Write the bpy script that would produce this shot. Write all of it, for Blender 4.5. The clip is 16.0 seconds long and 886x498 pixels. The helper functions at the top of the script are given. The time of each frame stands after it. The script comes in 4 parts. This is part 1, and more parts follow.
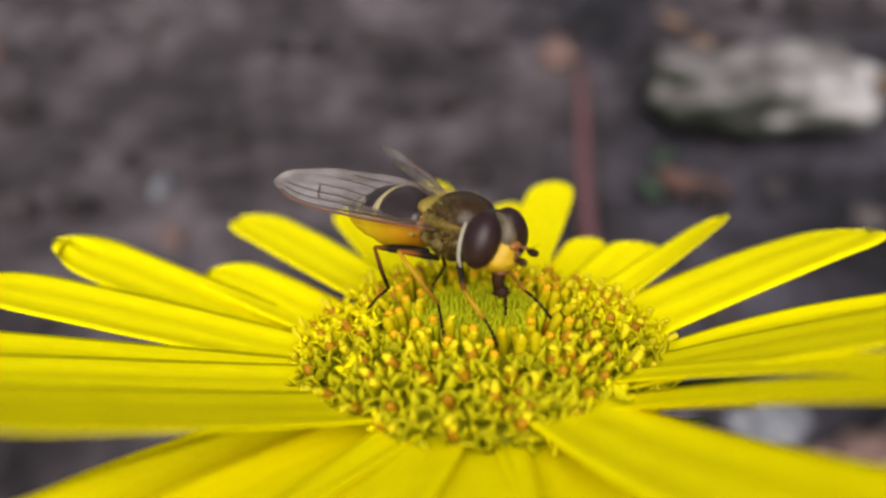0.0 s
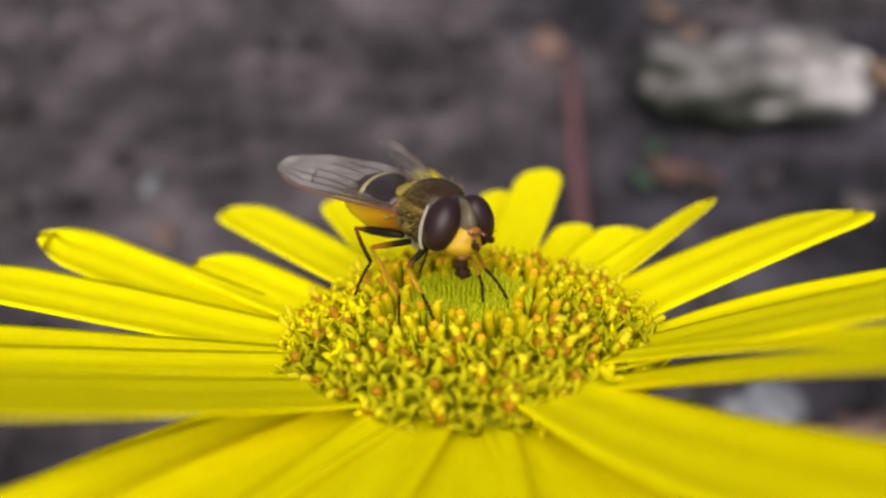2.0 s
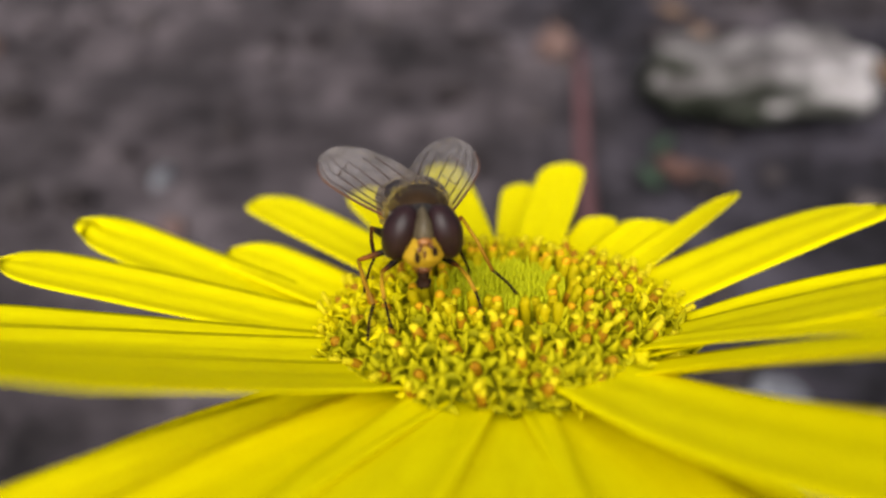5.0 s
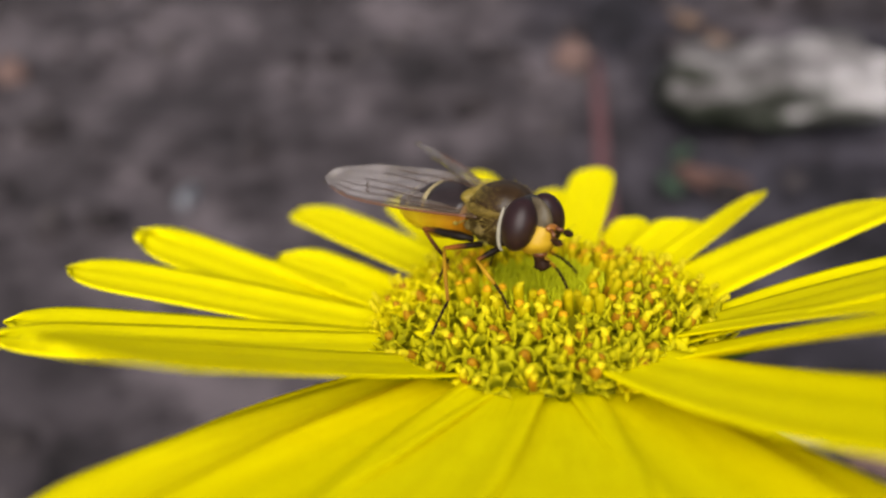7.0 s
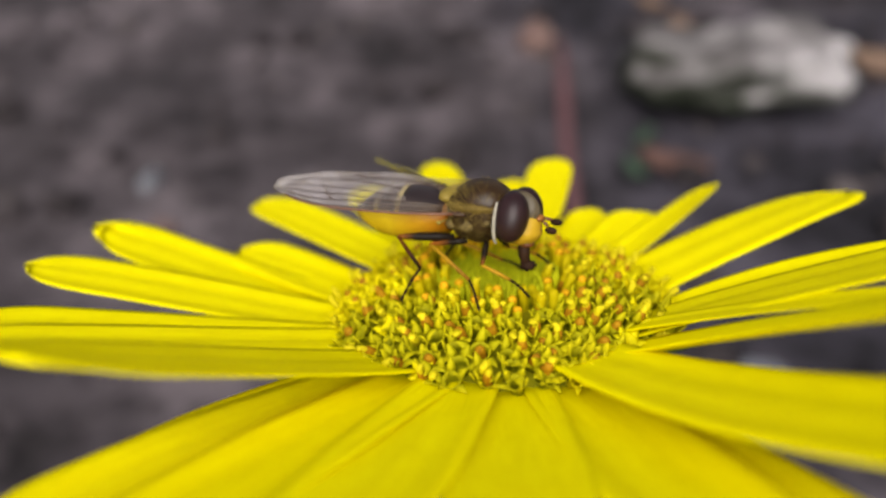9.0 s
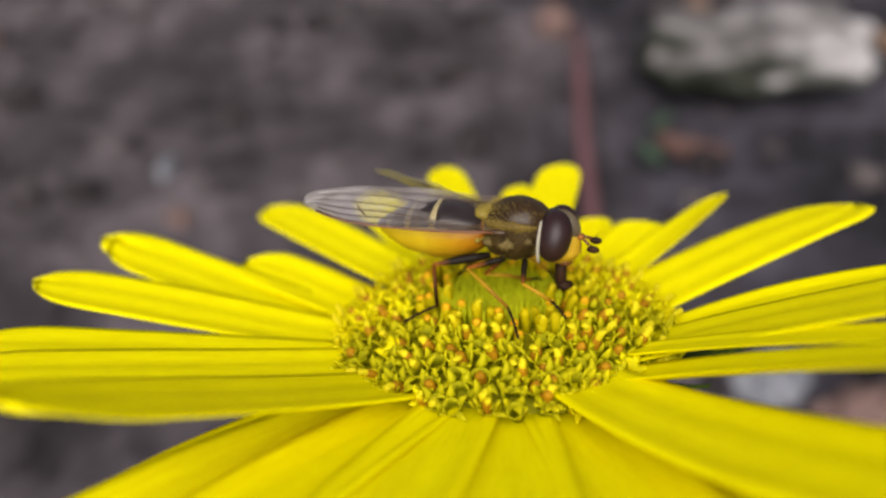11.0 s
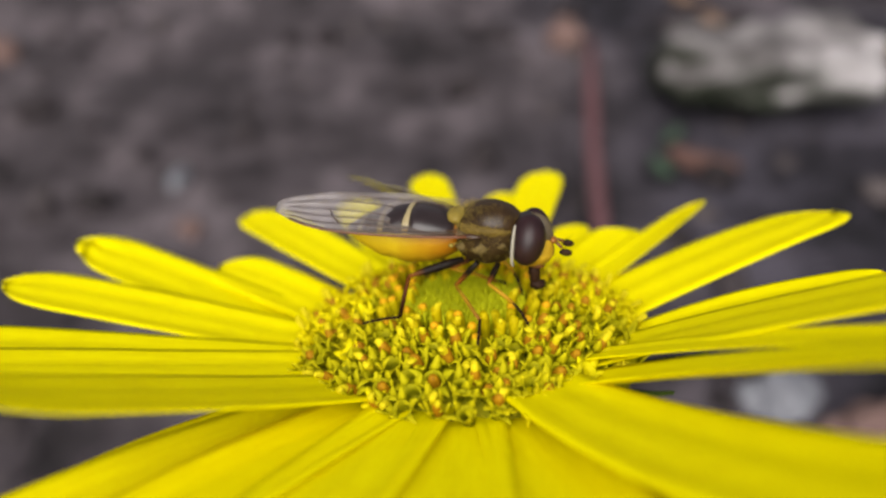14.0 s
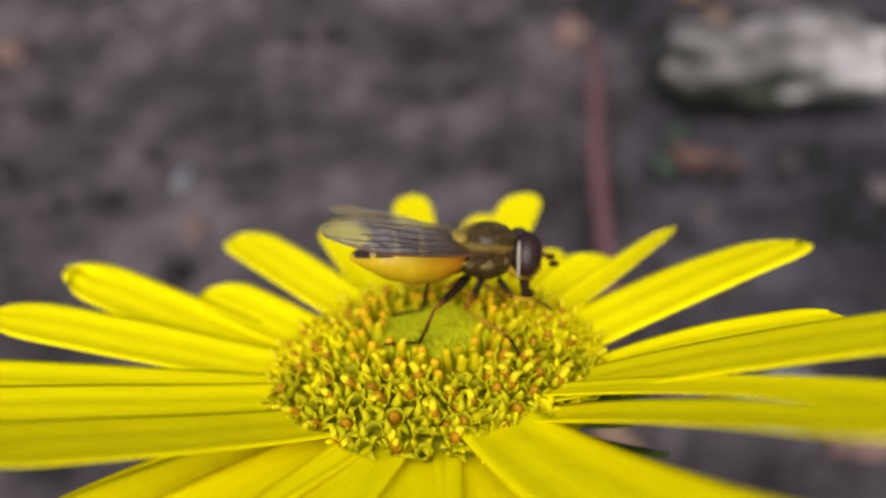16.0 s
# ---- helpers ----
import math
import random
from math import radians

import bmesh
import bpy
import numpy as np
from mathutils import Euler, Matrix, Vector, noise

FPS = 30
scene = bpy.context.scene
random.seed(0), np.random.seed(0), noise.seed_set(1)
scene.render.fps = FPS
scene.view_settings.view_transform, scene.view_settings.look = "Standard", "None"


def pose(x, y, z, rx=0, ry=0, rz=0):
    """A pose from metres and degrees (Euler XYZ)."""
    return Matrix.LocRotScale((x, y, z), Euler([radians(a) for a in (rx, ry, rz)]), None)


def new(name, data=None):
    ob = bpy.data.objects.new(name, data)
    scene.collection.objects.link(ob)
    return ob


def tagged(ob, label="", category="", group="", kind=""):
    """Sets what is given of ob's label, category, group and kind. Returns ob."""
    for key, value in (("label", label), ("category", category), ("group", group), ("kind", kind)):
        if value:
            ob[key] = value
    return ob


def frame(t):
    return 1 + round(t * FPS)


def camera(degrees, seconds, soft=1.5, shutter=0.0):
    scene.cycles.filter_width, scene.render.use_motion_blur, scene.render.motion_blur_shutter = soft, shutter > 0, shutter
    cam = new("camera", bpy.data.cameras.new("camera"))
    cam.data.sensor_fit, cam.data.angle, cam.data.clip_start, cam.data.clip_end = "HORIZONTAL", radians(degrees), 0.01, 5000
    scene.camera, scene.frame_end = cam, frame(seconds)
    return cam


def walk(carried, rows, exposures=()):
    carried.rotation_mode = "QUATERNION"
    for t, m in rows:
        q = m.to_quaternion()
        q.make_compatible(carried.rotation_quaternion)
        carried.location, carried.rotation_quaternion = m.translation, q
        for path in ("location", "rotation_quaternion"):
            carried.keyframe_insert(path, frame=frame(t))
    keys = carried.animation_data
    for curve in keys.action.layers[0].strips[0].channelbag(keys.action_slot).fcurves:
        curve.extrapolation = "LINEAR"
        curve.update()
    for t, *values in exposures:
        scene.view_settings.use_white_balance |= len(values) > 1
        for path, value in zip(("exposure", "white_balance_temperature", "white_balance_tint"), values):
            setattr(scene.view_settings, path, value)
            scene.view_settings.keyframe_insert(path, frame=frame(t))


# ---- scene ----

# Macro scene: a hoverfly feeding on a yellow daisy-like flower over bare soil. 1 mm = MM.
MM = 0.001
cam = camera(56.6, 16.0, soft=2.5)
cam.data.dof.use_dof = True
cam.data.dof.focus_distance = 0.0330
cam.data.dof.aperture_fstop = 31.0

# seconds, eye, turn
PATH = [
    (0.0, 0.00000, 0.00000, 0.14504, 50.000, 0.000, 0.000),
    (0.5, -0.00023, -0.00056, 0.14509, 49.716, 0.041, -0.105),
    (1.0, 0.00021, -0.00024, 0.14510, 49.762, 0.180, -0.192),
    (1.5, 0.00019, -0.00023, 0.14451, 49.826, 0.364, -0.305),
    (2.0, 0.00030, -0.00020, 0.14467, 49.664, 0.371, -0.886),
    (2.5, -0.00031, -0.00098, 0.14569, 49.275, -0.142, -1.489),
    (3.0, -0.00144, -0.00141, 0.14624, 49.378, 0.342, -1.466),
    (5.3, -0.00086, -0.00099, 0.14489, 49.452, 0.226, -0.332),
    (5.5, 0.00001, -0.00099, 0.14507, 49.608, 0.684, -0.415),
    (6.0, -0.00113, -0.00176, 0.14476, 50.236, 0.863, -0.155),
    (6.5, -0.00186, -0.00209, 0.14494, 50.514, 1.024, 0.349),
    (7.0, -0.00225, -0.00300, 0.14573, 50.488, 1.884, -0.209),
    (7.5, -0.00134, -0.00298, 0.14672, 50.375, 0.900, -1.417),
    (8.0, -0.00102, -0.00293, 0.14579, 50.038, 0.053, -2.147),
    (8.5, -0.00124, -0.00327, 0.14551, 49.287, 0.597, -2.374),
    (9.0, -0.00179, -0.00309, 0.14671, 49.078, 0.696, -2.161),
    (9.2, -0.00127, -0.00259, 0.14673, 49.024, 0.707, -2.284),
    (11.3, -0.00099, -0.00190, 0.14803, 47.704, 1.531, -1.208),
    (11.5, -0.00076, -0.00241, 0.14765, 48.273, 1.401, -1.387),
    (12.0, -0.00003, -0.00178, 0.14776, 48.177, 1.054, -1.545),
    (12.5, 0.00027, -0.00177, 0.14877, 47.986, 0.848, -1.866),
    (13.0, 0.00064, -0.00207, 0.14942, 48.515, 1.329, -1.552),
    (13.5, 0.00065, -0.00233, 0.14880, 48.571, 1.667, -0.590),
    (14.0, 0.00135, -0.00210, 0.14739, 48.779, 1.967, -0.091),
    (14.5, 0.00175, -0.00205, 0.14783, 48.205, 2.041, 0.272),
    (15.0, 0.00310, -0.00159, 0.14901, 48.145, 2.256, -0.119),
    (15.5, 0.00210, -0.00180, 0.14897, 48.391, 2.200, 0.148),
    (16.0, 0.00341, -0.00170, 0.14957, 48.301, 2.495, 0.365),
]
walk(cam, [(t, pose(x, y, z, rx, ry, rz)) for t, x, y, z, rx, ry, rz in PATH], exposures=[(0.0, 0.80), (16.0, 0.80)])

# ---- light: open shade under a bright overcast sky ----
world = bpy.data.worlds.new("sky")
scene.world = world
world.use_nodes = True
wn = world.node_tree
sky = wn.nodes.new("ShaderNodeTexSky")
sky.sky_type = "NISHITA"
sky.sun_disc = False
sky.sun_elevation, sky.sun_rotation = radians(51), radians(192)
sky.dust_density = 4.0
soften = wn.nodes.new("ShaderNodeHueSaturation")
soften.inputs["Saturation"].default_value = 0.35
wn.links.new(sky.outputs["Color"], soften.inputs["Color"])
wn.links.new(soften.outputs["Color"], wn.nodes["Background"].inputs["Color"])
wn.nodes["Background"].inputs["Strength"].default_value = 0.064
sun_data = bpy.data.lights.new("sun", "SUN")
sun_data.energy, sun_data.angle, sun_data.color = 2.7, radians(52), (1.0, 0.96, 0.91)
sun = new("sun", sun_data)
sun.matrix_basis = pose(0, 0, 2, 39, 0, -12)


# ---- materials ----
class Mat:
    """A node material with short calls for its nodes."""

    def __init__(self, name, rough=0.5, spec=0.5):
        self.m = bpy.data.materials.new(name)
        self.m.use_nodes = True
        self.t = self.m.node_tree
        self.b = self.t.nodes["Principled BSDF"]
        self.set(**{"Roughness": rough, "Specular IOR Level": spec})

    def set(self, **kw):
        for k, v in kw.items():
            self.b.inputs[k].default_value = v
        return self

    def node(self, kind, **inputs):
        n = self.t.nodes.new("ShaderNode" + kind)
        for k, v in inputs.items():
            n.inputs[k.replace("_", " ")].default_value = v
        return n

    def link(self, a, b):
        self.t.links.new(a, b)

    def coords(self, scale=(1, 1, 1), space="Object"):
        c = self.node("TexCoord")
        m = self.node("Mapping")
        m.inputs["Scale"].default_value = scale
        self.link(c.outputs[space], m.inputs["Vector"])
        return m.outputs["Vector"]

    def noise(self, vec, scale, detail=4.0, rough=0.6):
        n = self.node("TexNoise", Scale=scale, Detail=detail, Roughness=rough)
        self.link(vec, n.inputs["Vector"])
        return n.outputs["Fac"]

    def ramp(self, fac, *stops):
        r = self.node("ValToRGB")
        els = r.color_ramp.elements
        while len(els) < len(stops):
            els.new(0.5)
        for e, (p, c) in zip(els, stops):
            e.position, e.color = p, (*c, 1)
        self.link(fac, r.inputs["Fac"])
        return r.outputs["Color"]

    def mix(self, fac, a, b, blend="MIX"):
        n = self.node("Mix")
        n.data_type, n.blend_type = "RGBA", blend
        for sock, v in ((n.inputs[0], fac), (n.inputs[6], a), (n.inputs[7], b)):
            if isinstance(v, (int, float)):
                sock.default_value = v
            elif isinstance(v, tuple):
                sock.default_value = (*v, 1)
            else:
                self.link(v, sock)
        return n.outputs[2]

    def color(self, c):
        if isinstance(c, tuple):
            self.b.inputs["Base Color"].default_value = (*c, 1)
        else:
            self.link(c, self.b.inputs["Base Color"])
        return self

    def bump(self, fac, dist, strength=0.5):
        n = self.node("Bump", Strength=strength, Distance=dist)
        self.link(fac, n.inputs["Height"])
        self.link(n.outputs["Normal"], self.b.inputs["Normal"])
        return n.outputs["Normal"]

    def translucent(self, c, share):
        """Lets light through a thin sheet."""
        tr = self.node("BsdfTranslucent")
        if isinstance(c, tuple):
            tr.inputs["Color"].default_value = (*c, 1)
        else:
            self.link(c, tr.inputs["Color"])
        mx = self.node("MixShader")
        mx.inputs[0].default_value = share
        self.link(self.b.outputs[0], mx.inputs[1])
        self.link(tr.outputs[0], mx.inputs[2])
        self.link(mx.outputs[0], self.t.nodes["Material Output"].inputs["Surface"])
        return self


def petal_material():
    m = Mat("petal_yellow", 0.55, 0.03)
    v = m.coords((1, 1, 1), "UV")
    streak = m.coords((22, 1.1, 1), "UV")
    fine = m.noise(streak, 2.4, 4.0, 0.6)
    broad = m.noise(m.coords((7, 0.7, 1), "UV"), 1.6, 3.0)
    blot = m.noise(v, 3.5, 3.0)
    info = m.node("ObjectInfo")
    base = m.ramp(fine, (0.25, (0.84, 0.71, 0.0)), (0.7, (0.95, 0.85, 0.0)))
    base = m.mix(m.ramp(broad, (0.42, (0.30, 0.30, 0.30)), (0.62, (0, 0, 0))), base, (0.72, 0.585, 0.0))
    base = m.mix(m.ramp(blot, (0.35, (0, 0, 0)), (0.75, (0.35, 0.35, 0.35))), base, (0.95, 0.855, 0.0))
    base = m.mix(m.ramp(info.outputs["Random"], (0.0, (0, 0, 0)), (1.0, (0.22, 0.22, 0.22))), base, (0.83, 0.735, 0.0))
    m.color(base)
    m.bump(m.mix(0.5, fine, broad), 0.00012, 0.22)
    return m.translucent(base, 0.22).m


def plain(name, c1, c2, scale, rough=0.5, spec=0.4, bump=0.0, dist=0.0001, space="Object"):
    m = Mat(name, rough, spec)
    v = m.coords(space=space)
    f = m.mix(0.4, m.noise(v, scale), m.noise(v, scale * 6))
    m.color(m.ramp(f, (0.3, c1), (0.7, c2)))
    if bump:
        m.bump(f, dist, bump)
    return m


PETAL = petal_material()


def lobe_material(name, low, high, z0, z1):
    """Corolla tissue that ripens from green at its foot to yellow at its tips."""
    m = Mat(name, 0.55, 0.05)
    v = m.coords()
    sep = m.node("SeparateXYZ")
    m.link(v, sep.inputs[0])
    span = m.node("MapRange", From_Min=z0 * MM, From_Max=z1 * MM)
    m.link(sep.outputs["Z"], span.inputs["Value"])
    info = m.node("ObjectInfo")
    ripe = m.mix(m.ramp(info.outputs["Random"], (0.0, (0, 0, 0)), (1.0, (0.5, 0.5, 0.5))), high, (high[0] * 0.8, high[1] * 0.88, high[2]))
    c = m.mix(span.outputs["Result"], low, ripe)
    c = m.mix(m.ramp(m.noise(v, 1400), (0.4, (0, 0, 0)), (0.75, (0.35, 0.35, 0.35))), c, (0.33, 0.30, 0.004))
    m.color(c)
    return m.translucent(c, 0.32).m


LOBE = lobe_material("floret_lobe", (0.21, 0.205, 0.003), (0.77, 0.655, 0.006), 0.48, 1.40)
RIPE = lobe_material("floret_ripe", (0.72, 0.58, 0.002), (0.92, 0.78, 0.003), -0.3, 0.8)
BUD = lobe_material("floret_bud", (0.34, 0.30, 0.002), (0.60, 0.46, 0.002), -0.2, 1.3)
BASE = plain("disc_base", (0.15, 0.15, 0.003), (0.28, 0.245, 0.004), 700, 0.7, 0.05, 0.4).m
ANTHER = plain("anther_brown", (0.16, 0.055, 0.002), (0.46, 0.24, 0.003), 2200, 0.6, 0.1).m
STYLE = plain("style_yellow", (0.44, 0.36, 0.003), (0.64, 0.53, 0.006), 1500, 0.6, 0.1).m
KNOB = plain("bud_orange", (0.52, 0.24, 0.003), (0.64, 0.36, 0.004), 1500, 0.6, 0.1).m
YOUNG = plain("young_green", (0.30, 0.32, 0.003), (0.46, 0.45, 0.004), 400, 0.6, 0.08).m
SEPAL = plain("sepal_green", (0.018, 0.034, 0.004), (0.045, 0.070, 0.008), 500, 0.7, 0.08, 0.4).m
STEM = plain("stem_green", (0.05, 0.09, 0.025), (0.10, 0.14, 0.04), 400, 0.6, 0.3, 0.4).m


def soil_material():
    m = Mat("dark_soil", 0.9, 0.2)
    v = m.coords()
    big = m.noise(v, 20, 5.0, 0.65)
    mid = m.noise(v, 85, 6.0, 0.7)
    fine = m.noise(v, 420, 4.0, 0.7)
    c = m.ramp(big, (0.38, (0.010, 0.008, 0.009)), (0.50, (0.044, 0.036, 0.040)), (0.60, (0.125, 0.103, 0.112)))
    c = m.mix(m.ramp(mid, (0.42, (0, 0, 0)), (0.68, (0.75, 0.75, 0.75))), c, (0.072, 0.059, 0.066))
    c = m.mix(m.ramp(mid, (0.30, (0.9, 0.9, 0.9)), (0.47, (0, 0, 0))), c, (0.007, 0.005, 0.006))
    c = m.mix(m.ramp(fine, (0.55, (0, 0, 0)), (0.8, (0.5, 0.5, 0.5))), c, (0.10, 0.085, 0.082))
    # patches of darker, bluer soil with ragged edges
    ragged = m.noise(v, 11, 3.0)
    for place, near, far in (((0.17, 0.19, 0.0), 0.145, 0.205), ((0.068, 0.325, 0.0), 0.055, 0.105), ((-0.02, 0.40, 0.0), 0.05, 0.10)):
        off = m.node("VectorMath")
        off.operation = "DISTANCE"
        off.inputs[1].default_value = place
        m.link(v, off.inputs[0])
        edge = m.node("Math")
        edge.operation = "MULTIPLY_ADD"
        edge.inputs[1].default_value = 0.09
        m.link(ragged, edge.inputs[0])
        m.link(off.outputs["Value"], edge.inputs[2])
        dark_patch = m.node("MapRange", From_Min=far, From_Max=near)
        m.link(edge.outputs[0], dark_patch.inputs["Value"])
        c = m.mix(dark_patch.outputs["Result"], c, m.mix(1.0, c, (0.50, 0.535, 0.63), "MULTIPLY"))
    m.color(c)
    m.bump(m.mix(0.5, mid, fine), 0.004, 0.9)
    return m.m


def stone_material():
    m = Mat("pale_stone", 0.85, 0.25)
    v = m.coords()
    a, b = m.noise(v, 42, 5.0), m.noise(v, 160, 5.0)
    c = m.ramp(a, (0.36, (0.07, 0.062, 0.062)), (0.50, (0.17, 0.155, 0.158)), (0.62, (0.36, 0.335, 0.34)))
    pits = m.noise(v, 48, 5.0, 0.7)
    c = m.mix(m.ramp(pits, (0.34, (0.9, 0.9, 0.9)), (0.50, (0, 0, 0))), c, (0.038, 0.034, 0.034))
    c = m.mix(m.ramp(b, (0.45, (0, 0, 0)), (0.7, (0.5, 0.5, 0.5))), c, (0.075, 0.066, 0.062))
    # moss and dirt on the flanks, with their shade painted into the colour
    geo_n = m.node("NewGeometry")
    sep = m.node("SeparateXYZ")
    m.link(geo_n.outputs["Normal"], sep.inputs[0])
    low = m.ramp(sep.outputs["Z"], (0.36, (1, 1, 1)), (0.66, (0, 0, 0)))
    moss_shade = m.mix(1.0, low, m.ramp(a, (0.4, (1, 1, 1)), (0.75, (0.6, 0.6, 0.6))), "MULTIPLY")
    c = m.mix(moss_shade, c, (0.016, 0.019, 0.011))
    # a ragged dark line round the foot, moss and painted shade, higher at one end
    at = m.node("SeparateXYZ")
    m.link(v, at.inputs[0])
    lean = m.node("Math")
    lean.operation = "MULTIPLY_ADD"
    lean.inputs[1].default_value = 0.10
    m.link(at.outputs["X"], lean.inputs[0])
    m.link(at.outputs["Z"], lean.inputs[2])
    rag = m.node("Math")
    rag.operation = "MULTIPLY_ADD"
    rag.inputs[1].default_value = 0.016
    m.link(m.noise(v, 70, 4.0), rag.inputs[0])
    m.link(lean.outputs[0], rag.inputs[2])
    foot_moss_shade = m.node("MapRange", From_Min=0.0110, From_Max=0.0075)
    m.link(rag.outputs[0], foot_moss_shade.inputs["Value"])
    c = m.mix(foot_moss_shade.outputs["Result"], c, (0.014, 0.017, 0.010))
    m.color(c)
    m.bump(b, 0.004, 0.8)
    return m.m


def crumb_material():
    m = Mat("soil_crumb", 0.9, 0.2)
    g = m.node("NewGeometry")
    n = m.noise(m.coords(), 300)
    c = m.ramp(g.outputs["Random Per Island"], (0.0, (0.012, 0.009, 0.010)), (0.7, (0.036, 0.029, 0.031)), (1.0, (0.085, 0.07, 0.07)))
    m.color(m.mix(m.ramp(n, (0.4, (0, 0, 0)), (0.7, (0.4, 0.4, 0.4))), c, (0.02, 0.016, 0.016)))
    m.bump(n, 0.001, 0.6)
    return m.m


SOIL, STONE, CRUMB = soil_material(), stone_material(), crumb_material()
PEBBLE = plain("pinkish_pebble", (0.07, 0.040, 0.036), (0.18, 0.115, 0.10), 60, 0.85, 0.25, 0.7, 0.002).m
DRYLEAF = plain("dry_leaf", (0.075, 0.046, 0.032), (0.19, 0.125, 0.09), 90, 0.8, 0.2, 0.6, 0.001).m
REDLEAF = plain("reddish_leaf", (0.05, 0.026, 0.022), (0.12, 0.065, 0.052), 90, 0.8, 0.2, 0.6, 0.001).m
REDSTALK = plain("red_stalk", (0.075, 0.030, 0.034), (0.14, 0.068, 0.074), 120, 0.6, 0.3, 0.4, 0.001).m
CHIP = plain("pale_chip", (0.085, 0.085, 0.097), (0.18, 0.183, 0.205), 120, 0.6, 0.4, 0.5, 0.001).m
SPROUT = plain("sprout_green", (0.018, 0.035, 0.022), (0.045, 0.075, 0.045), 120, 0.7, 0.3).m

# insect
EYE_M = plain("eye_maroon", (0.011, 0.0045, 0.0055), (0.024, 0.0092, 0.0105), 2500, 0.42, 0.24, 0.15, 0.00002).m
CHITIN = plain("bronze_chitin", (0.014, 0.007, 0.003), (0.042, 0.022, 0.008), 900, 0.34, 0.22, 0.5, 0.00008).m
BLACK = plain("black_chitin", (0.010, 0.008, 0.007), (0.03, 0.022, 0.018), 900, 0.3, 0.5).m
PLEURA = plain("dusted_side", (0.010, 0.005, 0.002), (0.050, 0.028, 0.008), 1000, 0.6, 0.12, 0.6, 0.0001).m
HAIR = plain("golden_hair", (0.22, 0.155, 0.03), (0.42, 0.31, 0.07), 900, 0.5, 0.3).m
MARGIN = plain("golden_margin", (0.035, 0.022, 0.006), (0.15, 0.10, 0.022), 1100, 0.6, 0.1, 0.5, 0.00006).m
DUST = plain("pale_dust", (0.024, 0.016, 0.006), (0.18, 0.13, 0.048), 3000, 0.8, 0.1, 0.6, 0.00008).m
SCUT = plain("scutellum_olive", (0.13, 0.092, 0.014), (0.25, 0.18, 0.032), 900, 0.5, 0.2).m
FACE = plain("face_yellow", (0.33, 0.19, 0.008), (0.47, 0.30, 0.020), 900, 0.45, 0.2).m
FRONS = plain("frons_grey", (0.035, 0.025, 0.014), (0.11, 0.085, 0.052), 900, 0.4, 0.2).m
MARK = plain("face_mark", (0.06, 0.02, 0.008), (0.16, 0.05, 0.015), 900, 0.4, 0.4).m
RIM = plain("eye_rim_white", (0.15, 0.135, 0.105), (0.36, 0.325, 0.265), 1500, 0.6, 0.3).m


def belly_material():
    m = Mat("belly_amber", 0.38, 0.35)
    v = m.coords()
    sep = m.node("SeparateXYZ")
    m.link(v, sep.inputs[0])
    span = m.node("MapRange", From_Min=-1.2 * MM, From_Max=-3.8 * MM)
    m.link(sep.outputs["X"], span.inputs["Value"])
    amber = m.ramp(m.noise(v, 450), (0.3, (0.47, 0.29, 0.005)), (0.7, (0.66, 0.47, 0.014)))
    c = m.mix(span.outputs["Result"], (0.36, 0.105, 0.004), amber)
    blotch = m.noise(v, 260, 3.0)
    c = m.mix(m.ramp(blotch, (0.46, (0, 0, 0)), (0.62, (0.55, 0.55, 0.55))), c, (0.26, 0.14, 0.006))
    m.color(c)
    m.bump(m.mix(0.5, m.noise(v, 1500), blotch), 0.00016, 0.4)
    return m.translucent(c, 0.2).m


BELLY = belly_material()
TERGITE = plain("tergite_dark", (0.009, 0.006, 0.007), (0.030, 0.020, 0.020), 700, 0.28, 0.35, 0.3, 0.00005).m
BAND = plain("band_cream", (0.20, 0.155, 0.075), (0.34, 0.275, 0.145), 700, 0.4, 0.4).m
LEGORANGE = plain("leg_orange", (0.16, 0.055, 0.010), (0.32, 0.125, 0.016), 900, 0.4, 0.4).m
LEGDARK = plain("leg_dark", (0.010, 0.006, 0.004), (0.032, 0.014, 0.007), 900, 0.5, 0.05).m


def limb_material(name, near, far, start, end):
    """Cuticle that turns from one colour to another along the limb."""
    m = Mat(name, 0.45, 0.08)
    v = m.coords()
    ln = m.node("VectorMath")
    ln.operation = "LENGTH"
    m.link(v, ln.inputs[0])
    span = m.node("MapRange", From_Min=start * MM, From_Max=end * MM)
    m.link(ln.outputs["Value"], span.inputs["Value"])
    grain = m.ramp(m.noise(v, 1500), (0.3, (0.6, 0.6, 0.6)), (0.7, (1, 1, 1)))
    m.color(m.mix(1.0, m.mix(span.outputs["Result"], near, far), grain, "MULTIPLY"))
    return m.m


FEMUR = limb_material("femur", (0.012, 0.008, 0.005), (0.24, 0.075, 0.008), 0.7, 1.3)
FEMUR_HIND = limb_material("femur_hind", (0.012, 0.008, 0.006), (0.22, 0.075, 0.012), 1.7, 2.3)
TIBIA = limb_material("tibia", (0.42, 0.23, 0.012), (0.24, 0.11, 0.009), 0.8, 2.2)
TIBIA_HIND = limb_material("tibia_hind", (0.11, 0.030, 0.006), (0.022, 0.007, 0.004), 0.3, 1.3)
COSTA = plain("costa_reddish", (0.075, 0.024, 0.012), (0.19, 0.070, 0.030), 900, 0.4, 0.4).m
VEIN = plain("vein_brown", (0.022, 0.010, 0.007), (0.060, 0.027, 0.013), 900, 0.4, 0.4).m


